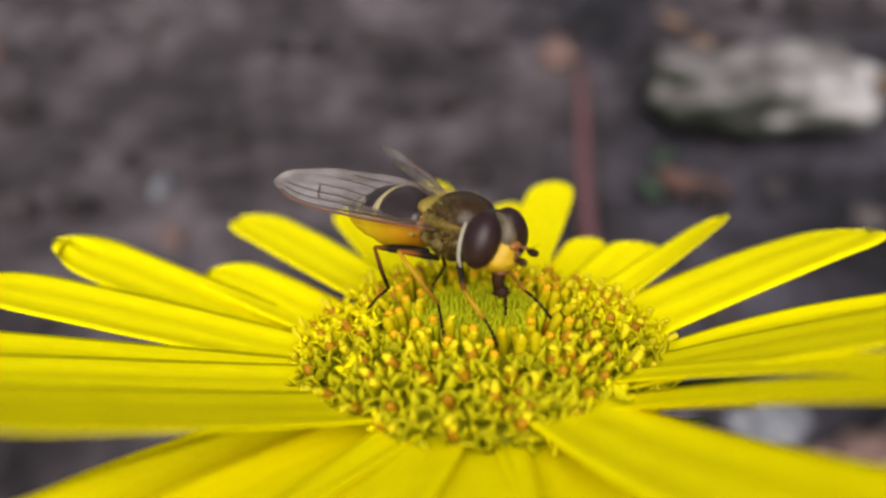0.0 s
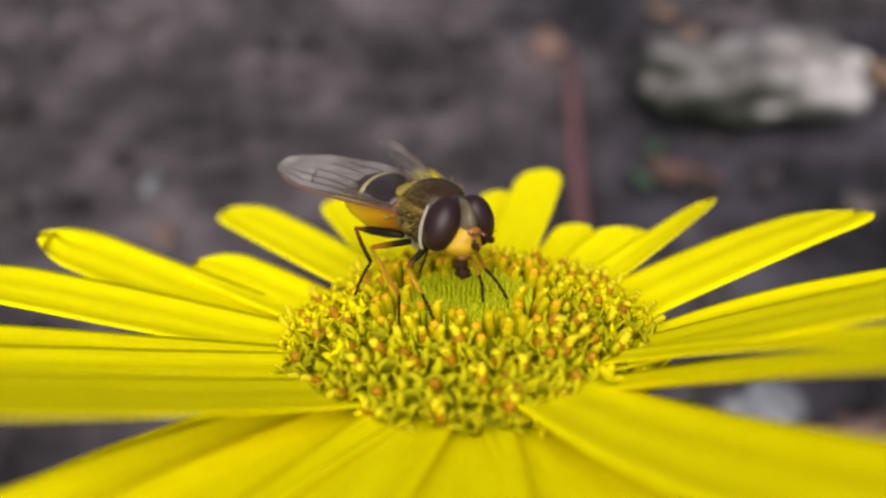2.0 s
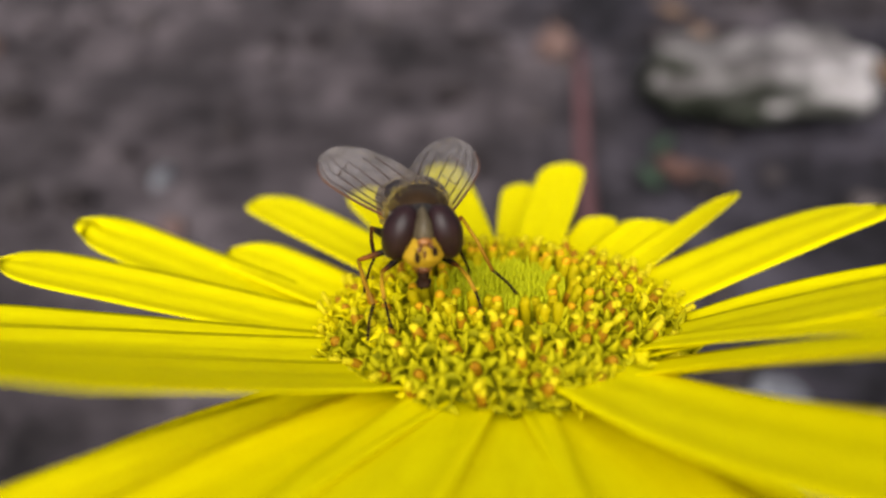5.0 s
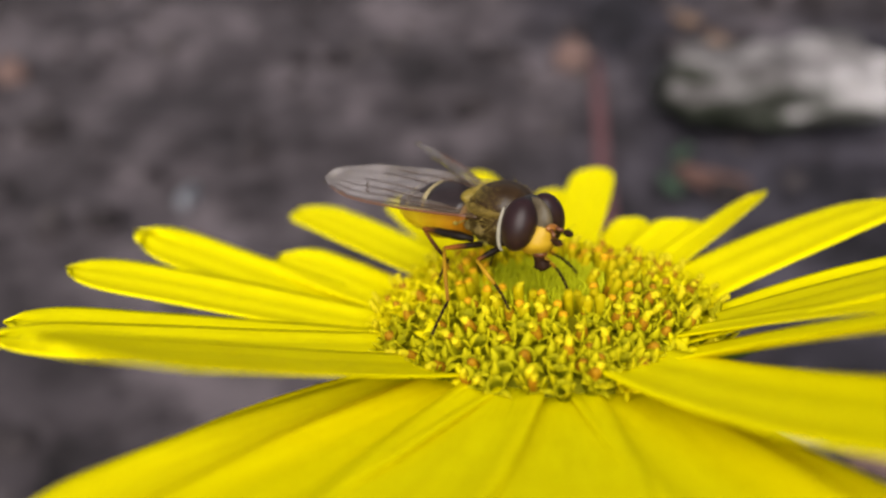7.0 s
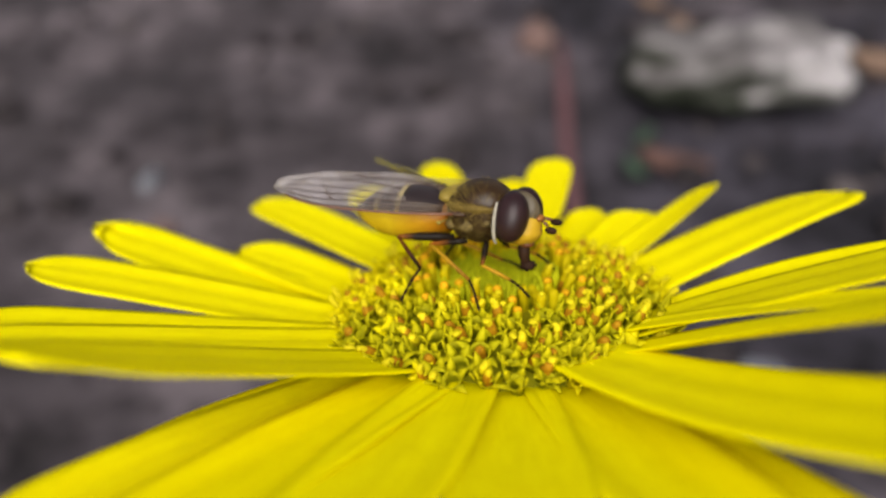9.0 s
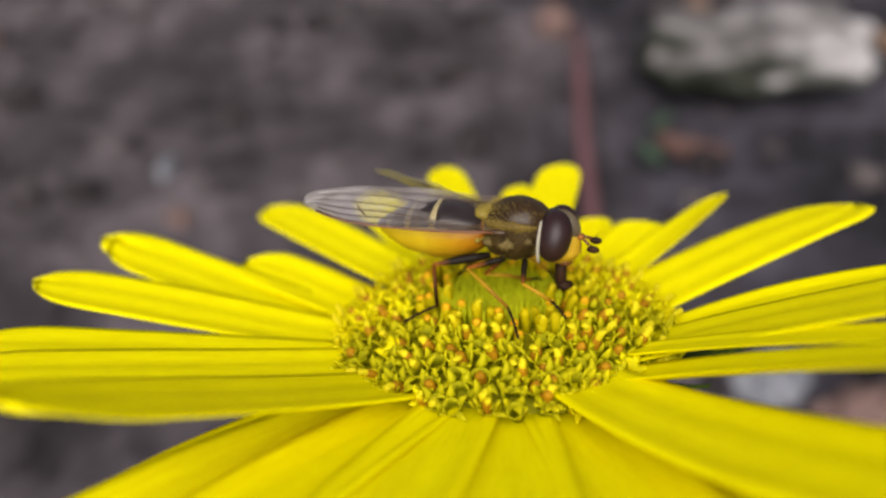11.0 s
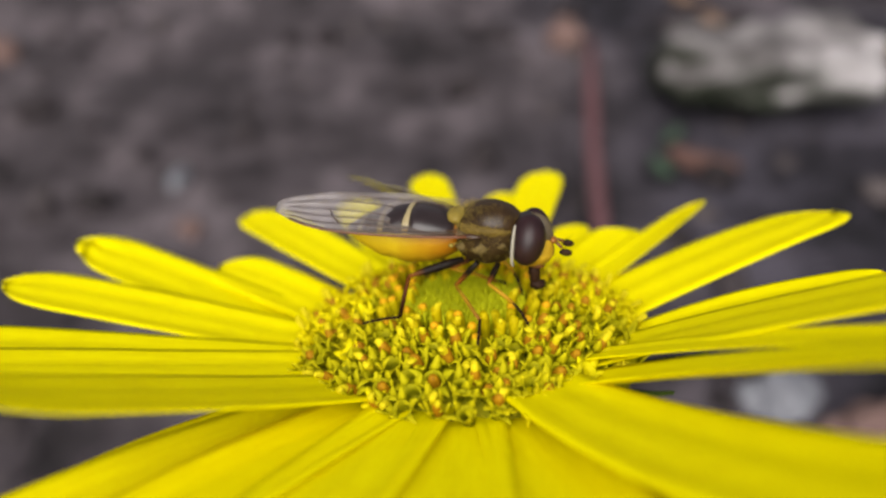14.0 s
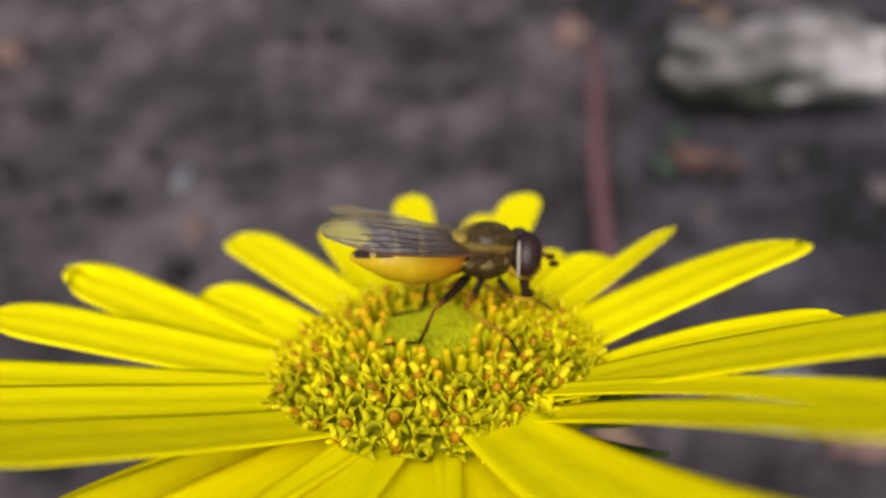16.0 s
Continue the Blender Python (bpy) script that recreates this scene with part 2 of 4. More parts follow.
def wing_material():
    m = Mat("wing_membrane", 0.24, 0.5)
    v = m.coords()
    n = m.noise(v, 700, 4.0)
    split = m.node("SeparateXYZ")
    m.link(v, split.inputs[0])
    out = m.node("MapRange", From_Min=-0.8 * MM, From_Max=-4.5 * MM)
    m.link(split.outputs["X"], out.inputs["Value"])
    warm = m.ramp(n, (0.3, (0.085, 0.050, 0.022)), (0.7, (0.20, 0.135, 0.070)))
    # greyer membrane outwards, with the sky's sheen put into its colour
    grey_sheen = m.ramp(n, (0.3, (0.15, 0.125, 0.110)), (0.7, (0.32, 0.285, 0.290)))
    m.color(m.mix(out.outputs["Result"], warm, grey_sheen))
    m.bump(n, 0.00015, 0.5)
    clear = m.node("BsdfTransparent")
    mx = m.node("MixShader")
    # opacity rises towards the tip, standing in for sky glare on the membrane
    glare_veil = m.node("MapRange", From_Min=-3.0 * MM, From_Max=-6.5 * MM, To_Min=0.28, To_Max=0.46)
    m.link(split.outputs["X"], glare_veil.inputs["Value"])
    m.link(glare_veil.outputs["Result"], mx.inputs[0])
    m.link(clear.outputs[0], mx.inputs[1])
    m.link(m.b.outputs[0], mx.inputs[2])
    m.link(mx.outputs[0], m.t.nodes["Material Output"].inputs["Surface"])
    return m.m


WING = wing_material()


# ---- mesh helpers ----
def part(name, bm, material, parent=None, label="", at=None, smooth=True):
    """One mesh object from a bmesh, under a thing or a part."""
    me = bpy.data.meshes.new(name)
    if smooth:
        for f in bm.faces:
            f.smooth = True
    bm.to_mesh(me)
    bm.free()
    me.materials.append(material)
    ob = new(name, me)
    if parent:
        ob.parent = parent
    if at is not None:
        ob.matrix_basis = at
    return tagged(ob, label) if label else ob


def thing(name, m, label, category, group="", kind=""):
    ob = new(name)
    ob.empty_display_size = 0.005
    ob.matrix_basis = m
    return tagged(ob, label, category, group, kind)


def loft(bm, rings, close_start=True, close_end=True):
    """Skins a run of rings of points."""
    vs = [[bm.verts.new(p) for p in ring] for ring in rings]
    n = len(vs[0])
    for a, b in zip(vs, vs[1:]):
        for i in range(n):
            bm.faces.new((a[i], a[(i + 1) % n], b[(i + 1) % n], b[i]))
    if close_start:
        bm.faces.new(vs[0][::-1])
    if close_end:
        bm.faces.new(vs[-1])
    return bm


def tube(bm, points, radii, sides=8, flat=1.0):
    """A tapered tube along points."""
    pts = [Vector(p) for p in points]
    rings, side = [], None
    for i, (p, r) in enumerate(zip(pts, radii)):
        d = (pts[min(i + 1, len(pts) - 1)] - pts[max(i - 1, 0)]).normalized()
        if side is None:
            side = d.orthogonal().normalized()
        side = (side - d * side.dot(d)).normalized()
        up = d.cross(side)
        rings.append([p + (side * math.cos(a) + up * math.sin(a) * flat) * r for a in (2 * math.pi * k / sides for k in range(sides))])
    return loft(bm, rings)


def blob(bm, centre, radii, u=20, v=14, lump=0.0, seed=0.0, freq=3.0, power=1.0):
    """A rounded body; power above 1 squares it off."""
    c, rings = Vector(centre), []
    for j in range(v + 1):
        th = math.pi * (j + 0.02) / (v + 0.04)
        ring = []
        for i in range(u):
            ph = 2 * math.pi * i / u
            d = Vector((math.sin(th) * math.cos(ph), math.sin(th) * math.sin(ph), math.cos(th)))
            k = 1.0 + lump * noise.noise(d * freq + Vector((seed, seed * 1.7, -seed)))
            e = Vector([math.copysign(abs(x) ** (1 / power), x) for x in d])
            ring.append(c + Vector((e.x * radii[0], e.y * radii[1], e.z * radii[2])) * k)
        rings.append(ring)
    return loft(bm, rings[::-1])


def bm_new():
    return bmesh.new()


def V(x, y, z):
    return Vector((x, y, z)) * MM


# ---- the ground ----
def ground_height(x, y):
    p = Vector((x, y, 0))
    near = math.exp(-((x / 0.6) ** 2 + ((y - 0.2) / 0.6) ** 2))
    return near * (0.006 * noise.noise(p * 14) + 0.0035 * noise.noise(p * 45 + Vector((3, 1, 0))) + 0.0018 * noise.noise(p * 130)) - 0.002


def build_ground():
    bm = bm_new()
    def axis(c, half, steps):
        inner = [c - half + 2 * half * i / steps for i in range(steps + 1)]
        outer = [half + half * 0.25 * 1.9 ** k for k in range(1, 13)]
        return [c - o for o in outer[::-1]] + inner + [c + o for o in outer]
    xs, ys = axis(0.0, 0.32, 130), axis(0.22, 0.30, 130)
    grid = [[bm.verts.new((x, y, ground_height(x, y))) for x in xs] for y in ys]
    for a, b in zip(grid, grid[1:]):
        for i in range(len(xs) - 1):
            bm.faces.new((a[i], a[i + 1], b[i + 1], b[i]))
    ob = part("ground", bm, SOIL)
    return tagged(ob, "dark grey-brown bare soil, lumpy and dry", "soil", kind="structure")


build_ground()


def clods():
    """Crumbs of soil lying about, too many to count."""
    bm, rng = bm_new(), random.Random(21)
    for k in range(420):
        x, y = rng.uniform(-0.24, 0.24), rng.uniform(0.05, 0.42)
        r = 0.0012 + 0.0045 * rng.random() ** 3
        blob(bm, (x, y, ground_height(x, y) + r * 0.3), (r * rng.uniform(0.8, 1.5), r * rng.uniform(0.8, 1.5), r * rng.uniform(0.5, 0.9)), 9, 6, 0.5, k * 1.3, 2.0)
    tagged(part("soil_crumbs", bm, CRUMB), "small dark soil crumbs scattered on the ground", "soil", kind="stuff")


def on_ground(x, y, lift=0.0):
    return Vector((x, y, ground_height(x, y) + lift))


def rock(name, x, y, radii, turn, material, label, category, seed, lump=0.35, power=1.0, sink=0.35, group="", tilt=0.0, under=0.0):
    """A lump of stone; under draws its foot in, so that it overhangs."""
    bm = blob(bm_new(), (0, 0, 0), radii, 56, 36, lump, seed, 1.8, power)
    for vert in bm.verts:
        vert.co *= 1 + 0.08 * noise.noise(vert.co * 130 + Vector((seed, 0, 0))) + 0.26 * noise.noise(vert.co * 58 + Vector((0, seed, 0)))
        low = max(0.0, -vert.co.z / radii[2])
        vert.co.y *= 1 - under * min(1.0, low * 1.6)
        vert.co.x *= 1 - 0.45 * under * min(1.0, low * 1.6)
        if under and vert.co.z < 0.2 * radii[2]:
            lift = max(0.0, -vert.co.x / radii[0])
            vert.co.z += 0.5 * lift * (0.2 * radii[2] - vert.co.z)
    ob = part(name, bm, material)
    ob.matrix_basis = Matrix.Translation(on_ground(x, y, radii[2] * (1 - sink))) @ pose(0, 0, 0, 0, tilt, turn)
    return tagged(ob, label, category, group)


clods()
rock("stone", 0.1015, 0.2400, (0.0440, 0.0195, 0.0165), 4, STONE, "pale grey limestone lump with moss and painted shade on its flanks, lying on soil", "stone", 3.0, 0.34, 1.10, 0.22, under=0.8)
rock("pebble", 0.0425, 0.284, (0.0068, 0.0065, 0.006), 20, PEBBLE, "small pinkish brown pebble on the soil", "pebble", 2.0, 0.3, group="pebbles on the soil")
rock("pebble", -0.1745, 0.288, (0.006, 0.006, 0.005), 20, PEBBLE, "small pinkish brown pebble on the soil", "pebble", 5.0, 0.3, group="pebbles on the soil")
rock("pebble", 0.0885, 0.1035, (0.010, 0.006, 0.005), 10, PEBBLE, "small pinkish brown pebble on the soil", "pebble", 7.0, 0.4, group="pebbles on the soil")
rock("stone_chip", -0.085, 0.204, (0.0025, 0.0055, 0.0025), -12, CHIP, "small pale bluish stone chip on the soil", "stone chip", 3.0, 0.5, group="stone chips on the soil")
rock("pebble", -0.0765, 0.181, (0.0030, 0.0038, 0.0025), 30, PEBBLE, "tiny pinkish brown pebble on the soil", "pebble", 8.0, 0.5, group="pebbles on the soil")
rock("stone_chip", 0.0720, 0.1150, (0.009, 0.007, 0.004), 15, CHIP, "small pale bluish stone chip on the soil", "stone chip", 9.0, 0.5, group="stone chips on the soil")


def leaf(name, x, y, length, width, turn, material, label, curl=0.25, lift=0.003):
    """A curled fallen leaf with a thickness."""
    bm, nu, nv, t = bm_new(), 6, 10, 0.0004
    sheets = []
    for side in (1, -1):
        sheet = []
        for j in range(nv + 1):
            v = j / nv
            w = width * 0.5 * math.sin(math.pi * min(0.98, v * 0.96 + 0.02)) ** 0.7
            row = []
            for i in range(nu + 1):
                u = 2 * i / nu - 1
                z = curl * (abs(u) ** 2) * width * 0.5 + curl * length * (v - 0.5) ** 2 + 0.12 * width * noise.noise(Vector((u * 2, v * 5, x * 90)))
                row.append(bm.verts.new((u * w, (v - 0.5) * length, z + side * t)))
            sheet.append(row)
        sheets.append(sheet)
    up, dn = sheets
    for j in range(nv):
        for i in range(nu):
            bm.faces.new((up[j][i], up[j][i + 1], up[j + 1][i + 1], up[j + 1][i]))
            bm.faces.new((dn[j][i], dn[j + 1][i], dn[j + 1][i + 1], dn[j][i + 1]))
    for j in range(nv):
        for i in (0, nu):
            bm.faces.new((up[j][i], up[j + 1][i], dn[j + 1][i], dn[j][i]))
    ob = part(name, bm, material)
    ob.matrix_basis = Matrix.Translation(on_ground(x, y, lift)) @ pose(0, 0, 0, 8, -6, turn)
    return tagged(ob, label, "leaf", "sprout leaves" if name == "sprout_leaf" else "fallen leaves")


leaf("fallen_leaf", 0.1005, 0.291, 0.018, 0.009, 5, DRYLEAF, "curled light brown dry leaf on the soil")
leaf("fallen_leaf", 0.094, 0.318, 0.013, 0.007, 60, DRYLEAF, "curled light brown dry leaf on the soil")
leaf("fallen_leaf", 0.0735, 0.198, 0.021, 0.009, 75, REDLEAF, "curled reddish brown dry leaf on the soil")
leaf("fallen_leaf", 0.160, 0.256, 0.022, 0.014, 70, DRYLEAF, "curled light brown dry leaf beside the stone")
leaf("fallen_leaf", 0.0325, 0.094, 0.018, 0.010, 20, DRYLEAF, "curled light brown dry leaf on the soil")
leaf("sprout_leaf", 0.0615, 0.197, 0.010, 0.004, 25, SPROUT, "small dull green leaf of a seedling", 0.4)
leaf("sprout_leaf", 0.069, 0.216, 0.010, 0.004, -50, SPROUT, "small dull green leaf of a seedling", 0.4)


def stalk():
    pts = [(0.0370, 0.13), (0.0390, 0.16), (0.0409, 0.185), (0.0432, 0.21), (0.0460, 0.235), (0.0490, 0.26), (0.0522, 0.285)]
    bm = tube(bm_new(), [on_ground(x, y, 0.0032) for x, y in pts], [0.0020, 0.0022, 0.0023, 0.0023, 0.0022, 0.0020, 0.0012], 10)
    ob = part("dead_stalk", bm, REDSTALK)
    tagged(ob, "dull red dead plant stalk lying on the soil", "stalk")


stalk()

# ---- the flower ----
FLOWER = Matrix(((0.999387, 0.0, -0.035002, 0.001893), (0.012556, 0.933448, 0.358492, 0.024398), (0.032673, -0.358712, 0.932876, 0.119231), (0, 0, 0, 1)))
DISC = 7.9
DISC_AT = Vector((-0.35, -0.35, 0)) * MM
flower = thing("daisy", FLOWER, "open yellow daisy-like flower with a green-centred disc on a green stem", "flower")


def petal(az, length, width, rise, z0=-0.2, curl=0.0, twist=0.0, bend=0.0, trough=0.07, tip=0.2, notch=1.0, base=0.78):
    """A strap-shaped ray petal with two grooves, a toothed round tip and a thickness."""
    nu, nv, r0, half = 10, 30, 6.2, 0.055
    bm = bm_new()
    uv = bm.loops.layers.uv.new("UVMap")
    rng = random.Random(int(az * 10) + 7)
    wob, ph = rng.uniform(0.1, 0.3), rng.uniform(0, 6)
    span = length - r0
    sheets, seat = [], {}
    for side in (1, -1):
        sheet = []
        for j in range(nv + 1):
            s = (j / nv) ** 0.9
            prof = base + (1 - base) * min(1.0, s / 0.55) ** 0.8
            end = max(0.0, (s - (1 - tip)) / tip)
            prof *= math.sqrt(max(0.0, 1 - end ** 2.4)) if end < 1 else 0.0
            prof = max(prof, 0.05)
            row = []
            for i in range(nu + 1):
                u = 2 * i / nu - 1
                across = u * width * 0.5 * prof
                along = span * s - 0.055 * width * notch * (1 - math.cos(u * 8 + wob * 9)) * max(0.0, s - 0.8) * 5
                ang = radians(twist) * s
                dip = trough * width * (u * u - 0.4) * prof * (1 - 0.5 * s) + 0.013 * width * math.cos(u * 7.5) * prof
                z = z0 + (span * s - 0.4) * math.tan(radians(rise)) + curl * s * s + wob * 0.4 * math.sin(s * 5 + ph) * s
                y = across * math.cos(ang) - dip * math.sin(ang) + bend * s * s
                z += across * math.sin(ang) + dip * math.cos(ang) + side * half * (1 - 0.5 * s)
                v = bm.verts.new((( r0 + along) * MM, y * MM, z * MM))
                seat[v] = (u * 0.5 + 0.5, s * length / 5 + az)
                row.append(v)
            sheet.append(row)
        sheets.append(sheet)
    up, dn = sheets
    for j in range(nv):
        for i in range(nu):
            bm.faces.new((up[j][i], up[j + 1][i], up[j + 1][i + 1], up[j][i + 1]))
            bm.faces.new((dn[j][i], dn[j][i + 1], dn[j + 1][i + 1], dn[j + 1][i]))
        for i in (0, nu):
            bm.faces.new((up[j][i], dn[j][i], dn[j + 1][i], up[j + 1][i]))
    for i in range(nu):
        bm.faces.new((up[nv][i], dn[nv][i], dn[nv][i + 1], up[nv][i + 1]))
    bmesh.ops.recalc_face_normals(bm, faces=bm.faces)
    for f in bm.faces:
        for lp in f.loops:
            lp[uv].uv = seat[lp.vert]
    return part("petal", bm, PETAL, flower, at=pose(0, 0, 0, 0, 0, az))


# right side
petal(-56.0, 23.4, 2.4, 29.7, -0.16, curl=-0.81, twist=-5, bend=-2.2, trough=0.18)
petal(-46.3, 25.0, 1.6, 24.4, 0.75, curl=-0.97, twist=1.3, bend=-2.1)
petal(-35.4, 24.0, 4.2, 27.8, 0.35, curl=-0.7, twist=-6, bend=-2.3, trough=0.02)
petal(-13.0, 17.2, 2.2, 26.4, -0.39, curl=-1.04, bend=-1.7, trough=0.12)
# back
petal(20.3, 20.6, 4.9, 15.8, -0.44, curl=-1.21, twist=-12.4, bend=-0.34, trough=0.0)
petal(38.8, 18.0, 2.4, 10.8, -0.36, twist=-26, bend=0.6, trough=0.12)
petal(50, 14.4, 3.0, 7, -0.4)
petal(63, 14.8, 2.3, 6, -0.6)
petal(75, 21.6, 3.0, 6.5, 0.0, trough=0.05)
petal(83, 20.0, 2.4, 5, -0.6)
petal(97, 23.4, 2.8, 5, 0.0, trough=0.05)
petal(112, 21.6, 3.3, 4, -0.4, trough=0.05)
petal(129, 23.4, 3.7, 3, 0.0, trough=0.05)
petal(147, 17.2, 4.0, 9.0, -1.2)
# left side
petal(158, 24.0, 4.1, 9.6, -1.5, curl=1.1, trough=0.06, notch=2.6)
petal(173.5, 23.4, 3.9, 12.6, -1.0, trough=0.05)
petal(-168.5, 23.0, 3.9, 12.6, -0.8, trough=0.05)
petal(-154, 22.4, 3.6, 15.5, -0.1, trough=0.05)
petal(-131, 22.2, 3.9, 22, -0.05, curl=0.9, trough=0.05)
# front
petal(-142, 24.5, 2.9, 11, -0.9, bend=2.8, curl=-2.0, trough=0.16)
petal(-133.5, 24.0, 4.7, 11.0, -0.62, trough=0.06, bend=1.3, curl=-0.8, base=0.7)
petal(-120.6, 23.6, 4.3, 11.4, -0.22, trough=0.09, twist=4, base=0.66)
petal(-108.6, 22.4, 4.4, 11.0, -0.06, trough=0.08, base=0.62, tip=0.34)
petal(-94.4, 21.0, 4.3, 11.0, -0.30, trough=0.09, base=0.60, tip=0.36)
petal(-79.6, 23.2, 4.6, 11.2, -0.38, trough=0.08, base=0.62, tip=0.4)
petal(-71.5, 24.2, 3.9, 10.4, -1.0, base=0.7)
petal(-71.0, 25.2, 4.1, 12.0, 0.55, curl=2.6, twist=18, bend=1.4, trough=0.05)


def dome(r):
    """Height of the disc's surface, in mm, at r mm from its middle."""
    k = min(1.0, r / DISC)
    return 1.35 * (1 - k ** 2.6) - 0.12 * math.exp(-(r / 2.4) ** 2) - 0.35


def build_disc():
    bm = bm_new()
    rings = []
    for k in range(15):
        r = DISC * 0.97 * k / 14 + 0.02
        rings.append([Vector((r * math.cos(a), r * math.sin(a), dome(r) + 0.15 + 0.30 * min(1.0, r / 4.0) ** 2 - 0.45 * max(0.0, (r - 6.6) / 1.1))) * MM + DISC_AT for a in (2 * math.pi * i / 40 for i in range(40))])
    for r, z in ((DISC * 0.97, -1.3), (6.0, -2.8), (3.0, -3.8), (1.2, -4.6)):
        rings.append([Vector((r * math.cos(a), r * math.sin(a), z)) * MM + DISC_AT for a in (2 * math.pi * i / 40 for i in range(40))])
    part("receptacle", loft(bm, rings), BASE, flower, "yellow-green domed flower base")


build_disc()


def sepal_mesh():
    bm = bm_new()
    pts = [(4.0, -2.9, 1.6), (6.5, -2.4, 1.9), (8.5, -2.0, 1.4), (10.2, -1.6, 0.7), (11.2, -1.3, 0.06)]
    rings = [[Vector((x, w * a, z + h)) * MM for a, h in ((-0.5, 0.1), (0, 0.2), (0.5, 0.1), (0.5, -0.05), (0, 0.02), (-0.5, -0.05))] for x, z, w in pts]
    return loft(bm, rings)


def sepals():
    first = part("sepal", sepal_mesh(), SEPAL, flower, "dark green pointed sepal")
    for k in range(1, 18):
        ob = new("sepal", first.data)
        ob.parent = flower
        ob.matrix_basis = pose(0, 0, -0.4 * MM * (k % 2), 0, 0, 20 * k + 5) @ Matrix.Rotation(radians(5 + 4 * (k % 3)), 4, "Y")
    first.matrix_basis = pose(0, 0, -0.3 * MM, 0, 5, 5)
    for az, droop, size in ((-18.5, -5, 0.93), (-22, 6, 0.83)):
        ob = new("sepal", first.data)
        ob.parent = flower
        ob.matrix_basis = pose(0, 0, 0, 0, 0, az) @ Matrix.Rotation(radians(droop), 4, "Y") @ Matrix.Diagonal((size, 0.45, size, 1))


sepals()


def stem():
    inv = FLOWER.inverted()
    top = FLOWER @ Vector((0, 0, -4.2 * MM))
    pts = [top, FLOWER @ Vector((0.0, -0.5 * MM, -14 * MM)), Vector((0.004, 0.014, 0.085)), Vector((0.006, 0.012, 0.05)), Vector((0.007, 0.012, 0.02)), Vector((0.007, 0.013, -0.008))]
    fine = []
    for a, b in zip(pts, pts[1:]):
        fine += [a.lerp(b, k / 4) for k in range(4)]
    fine.append(pts[-1])
    bm = tube(bm_new(), [inv @ p for p in fine], [0.0013 + 0.0006 * i / len(fine) for i in range(len(fine))], 10)
    part("stem", bm, STEM, flower, "slender green flower stem")


stem()


# florets of the disc: open ones outside, orange-tipped buds, a green heart
def floret_open(seed, lobes=5, open_by=(0.02, 0.62), size=(0.58, 0.86)):
    """A tube with a hollow mouth and pointed, outward-curling lobes round it."""
    rng = random.Random(seed)
    bm = bm_new()
    ring = [(math.cos(2 * math.pi * i / 10), math.sin(2 * math.pi * i / 10)) for i in range(10)]
    loft(bm, [[Vector((c * r, q * r, z)) * MM for c, q in ring] for z, r in ((-0.9, 0.14), (0.1, 0.19), (0.60, 0.26), (0.90, 0.31), (0.91, 0.27), (0.50, 0.20), (-0.15, 0.10))])
    for k in range(lobes):
        a = 2 * math.pi * (k + rng.uniform(-0.16, 0.16)) / lobes
        d, q = Vector((math.cos(a), math.sin(a), 0)), Vector((-math.sin(a), math.cos(a), 0))
        ln, spread, lean = rng.uniform(*size), rng.uniform(*open_by), rng.uniform(-0.12, 0.12)
        rings = []
        for f, w, thick in ((0.0, 0.18, 0.06), (0.35, 0.155, 0.06), (0.7, 0.095, 0.045), (1.0, 0.018, 0.015)):
            c = d * (0.27 + spread * ln * f * (0.5 + 0.5 * f)) + q * lean * f + Vector((0, 0, 0.82 + ln * f * (1.0 - 0.75 * f * spread)))
            n = (Vector((0, 0, 1)) * (0.3 + spread * f) - d).normalized() * thick
            rings.append([(c + q * w) * MM, (c + n * 0.5) * MM, (c - q * w) * MM, (c - n * 1.2) * MM])
        loft(bm, rings)
    return bm


def column(z0, z1, r0, r1, knob=0.0):
    bm = bm_new()
    pts = [(0, 0, z0 * MM), (0, 0, (z0 + z1) / 2 * MM), (0, 0, (z1 - 0.12) * MM), (0, 0, z1 * MM), (0, 0, (z1 + 0.10) * MM)]
    return tube(bm, pts, [r0 * MM, (r0 + r1) / 2 * MM, r1 * (1 + knob) * MM, r1 * 0.85 * MM, r1 * 0.25 * MM], 8)


def style_tip(seed):
    """A pollen-crusted style: a blunt, slightly crooked finger with an uneven end."""
    rng = random.Random(seed)
    x, y, top = rng.uniform(-0.10, 0.10), rng.uniform(-0.10, 0.10), rng.uniform(1.34, 1.60)
    bm = tube(bm_new(), [V(0, 0, 0.9), V(x * 0.3, y * 0.3, 1.2), V(x * 0.8, y * 0.8, top - 0.1), V(x, y, top)], [0.10 * MM, 0.12 * MM, 0.13 * MM, 0.09 * MM], 8)
    return blob(bm, V(x * 1.5, y * 1.5, top - 0.02), (0.14 * MM, 0.11 * MM, 0.10 * MM), 8, 6, 0.6, seed)


def mesh_of(name, bm, mat):
    me = bpy.data.meshes.new(name)
    for f in bm.faces:
        f.smooth = True
    bm.to_mesh(me)
    bm.free()
    me.materials.append(mat)
    return me


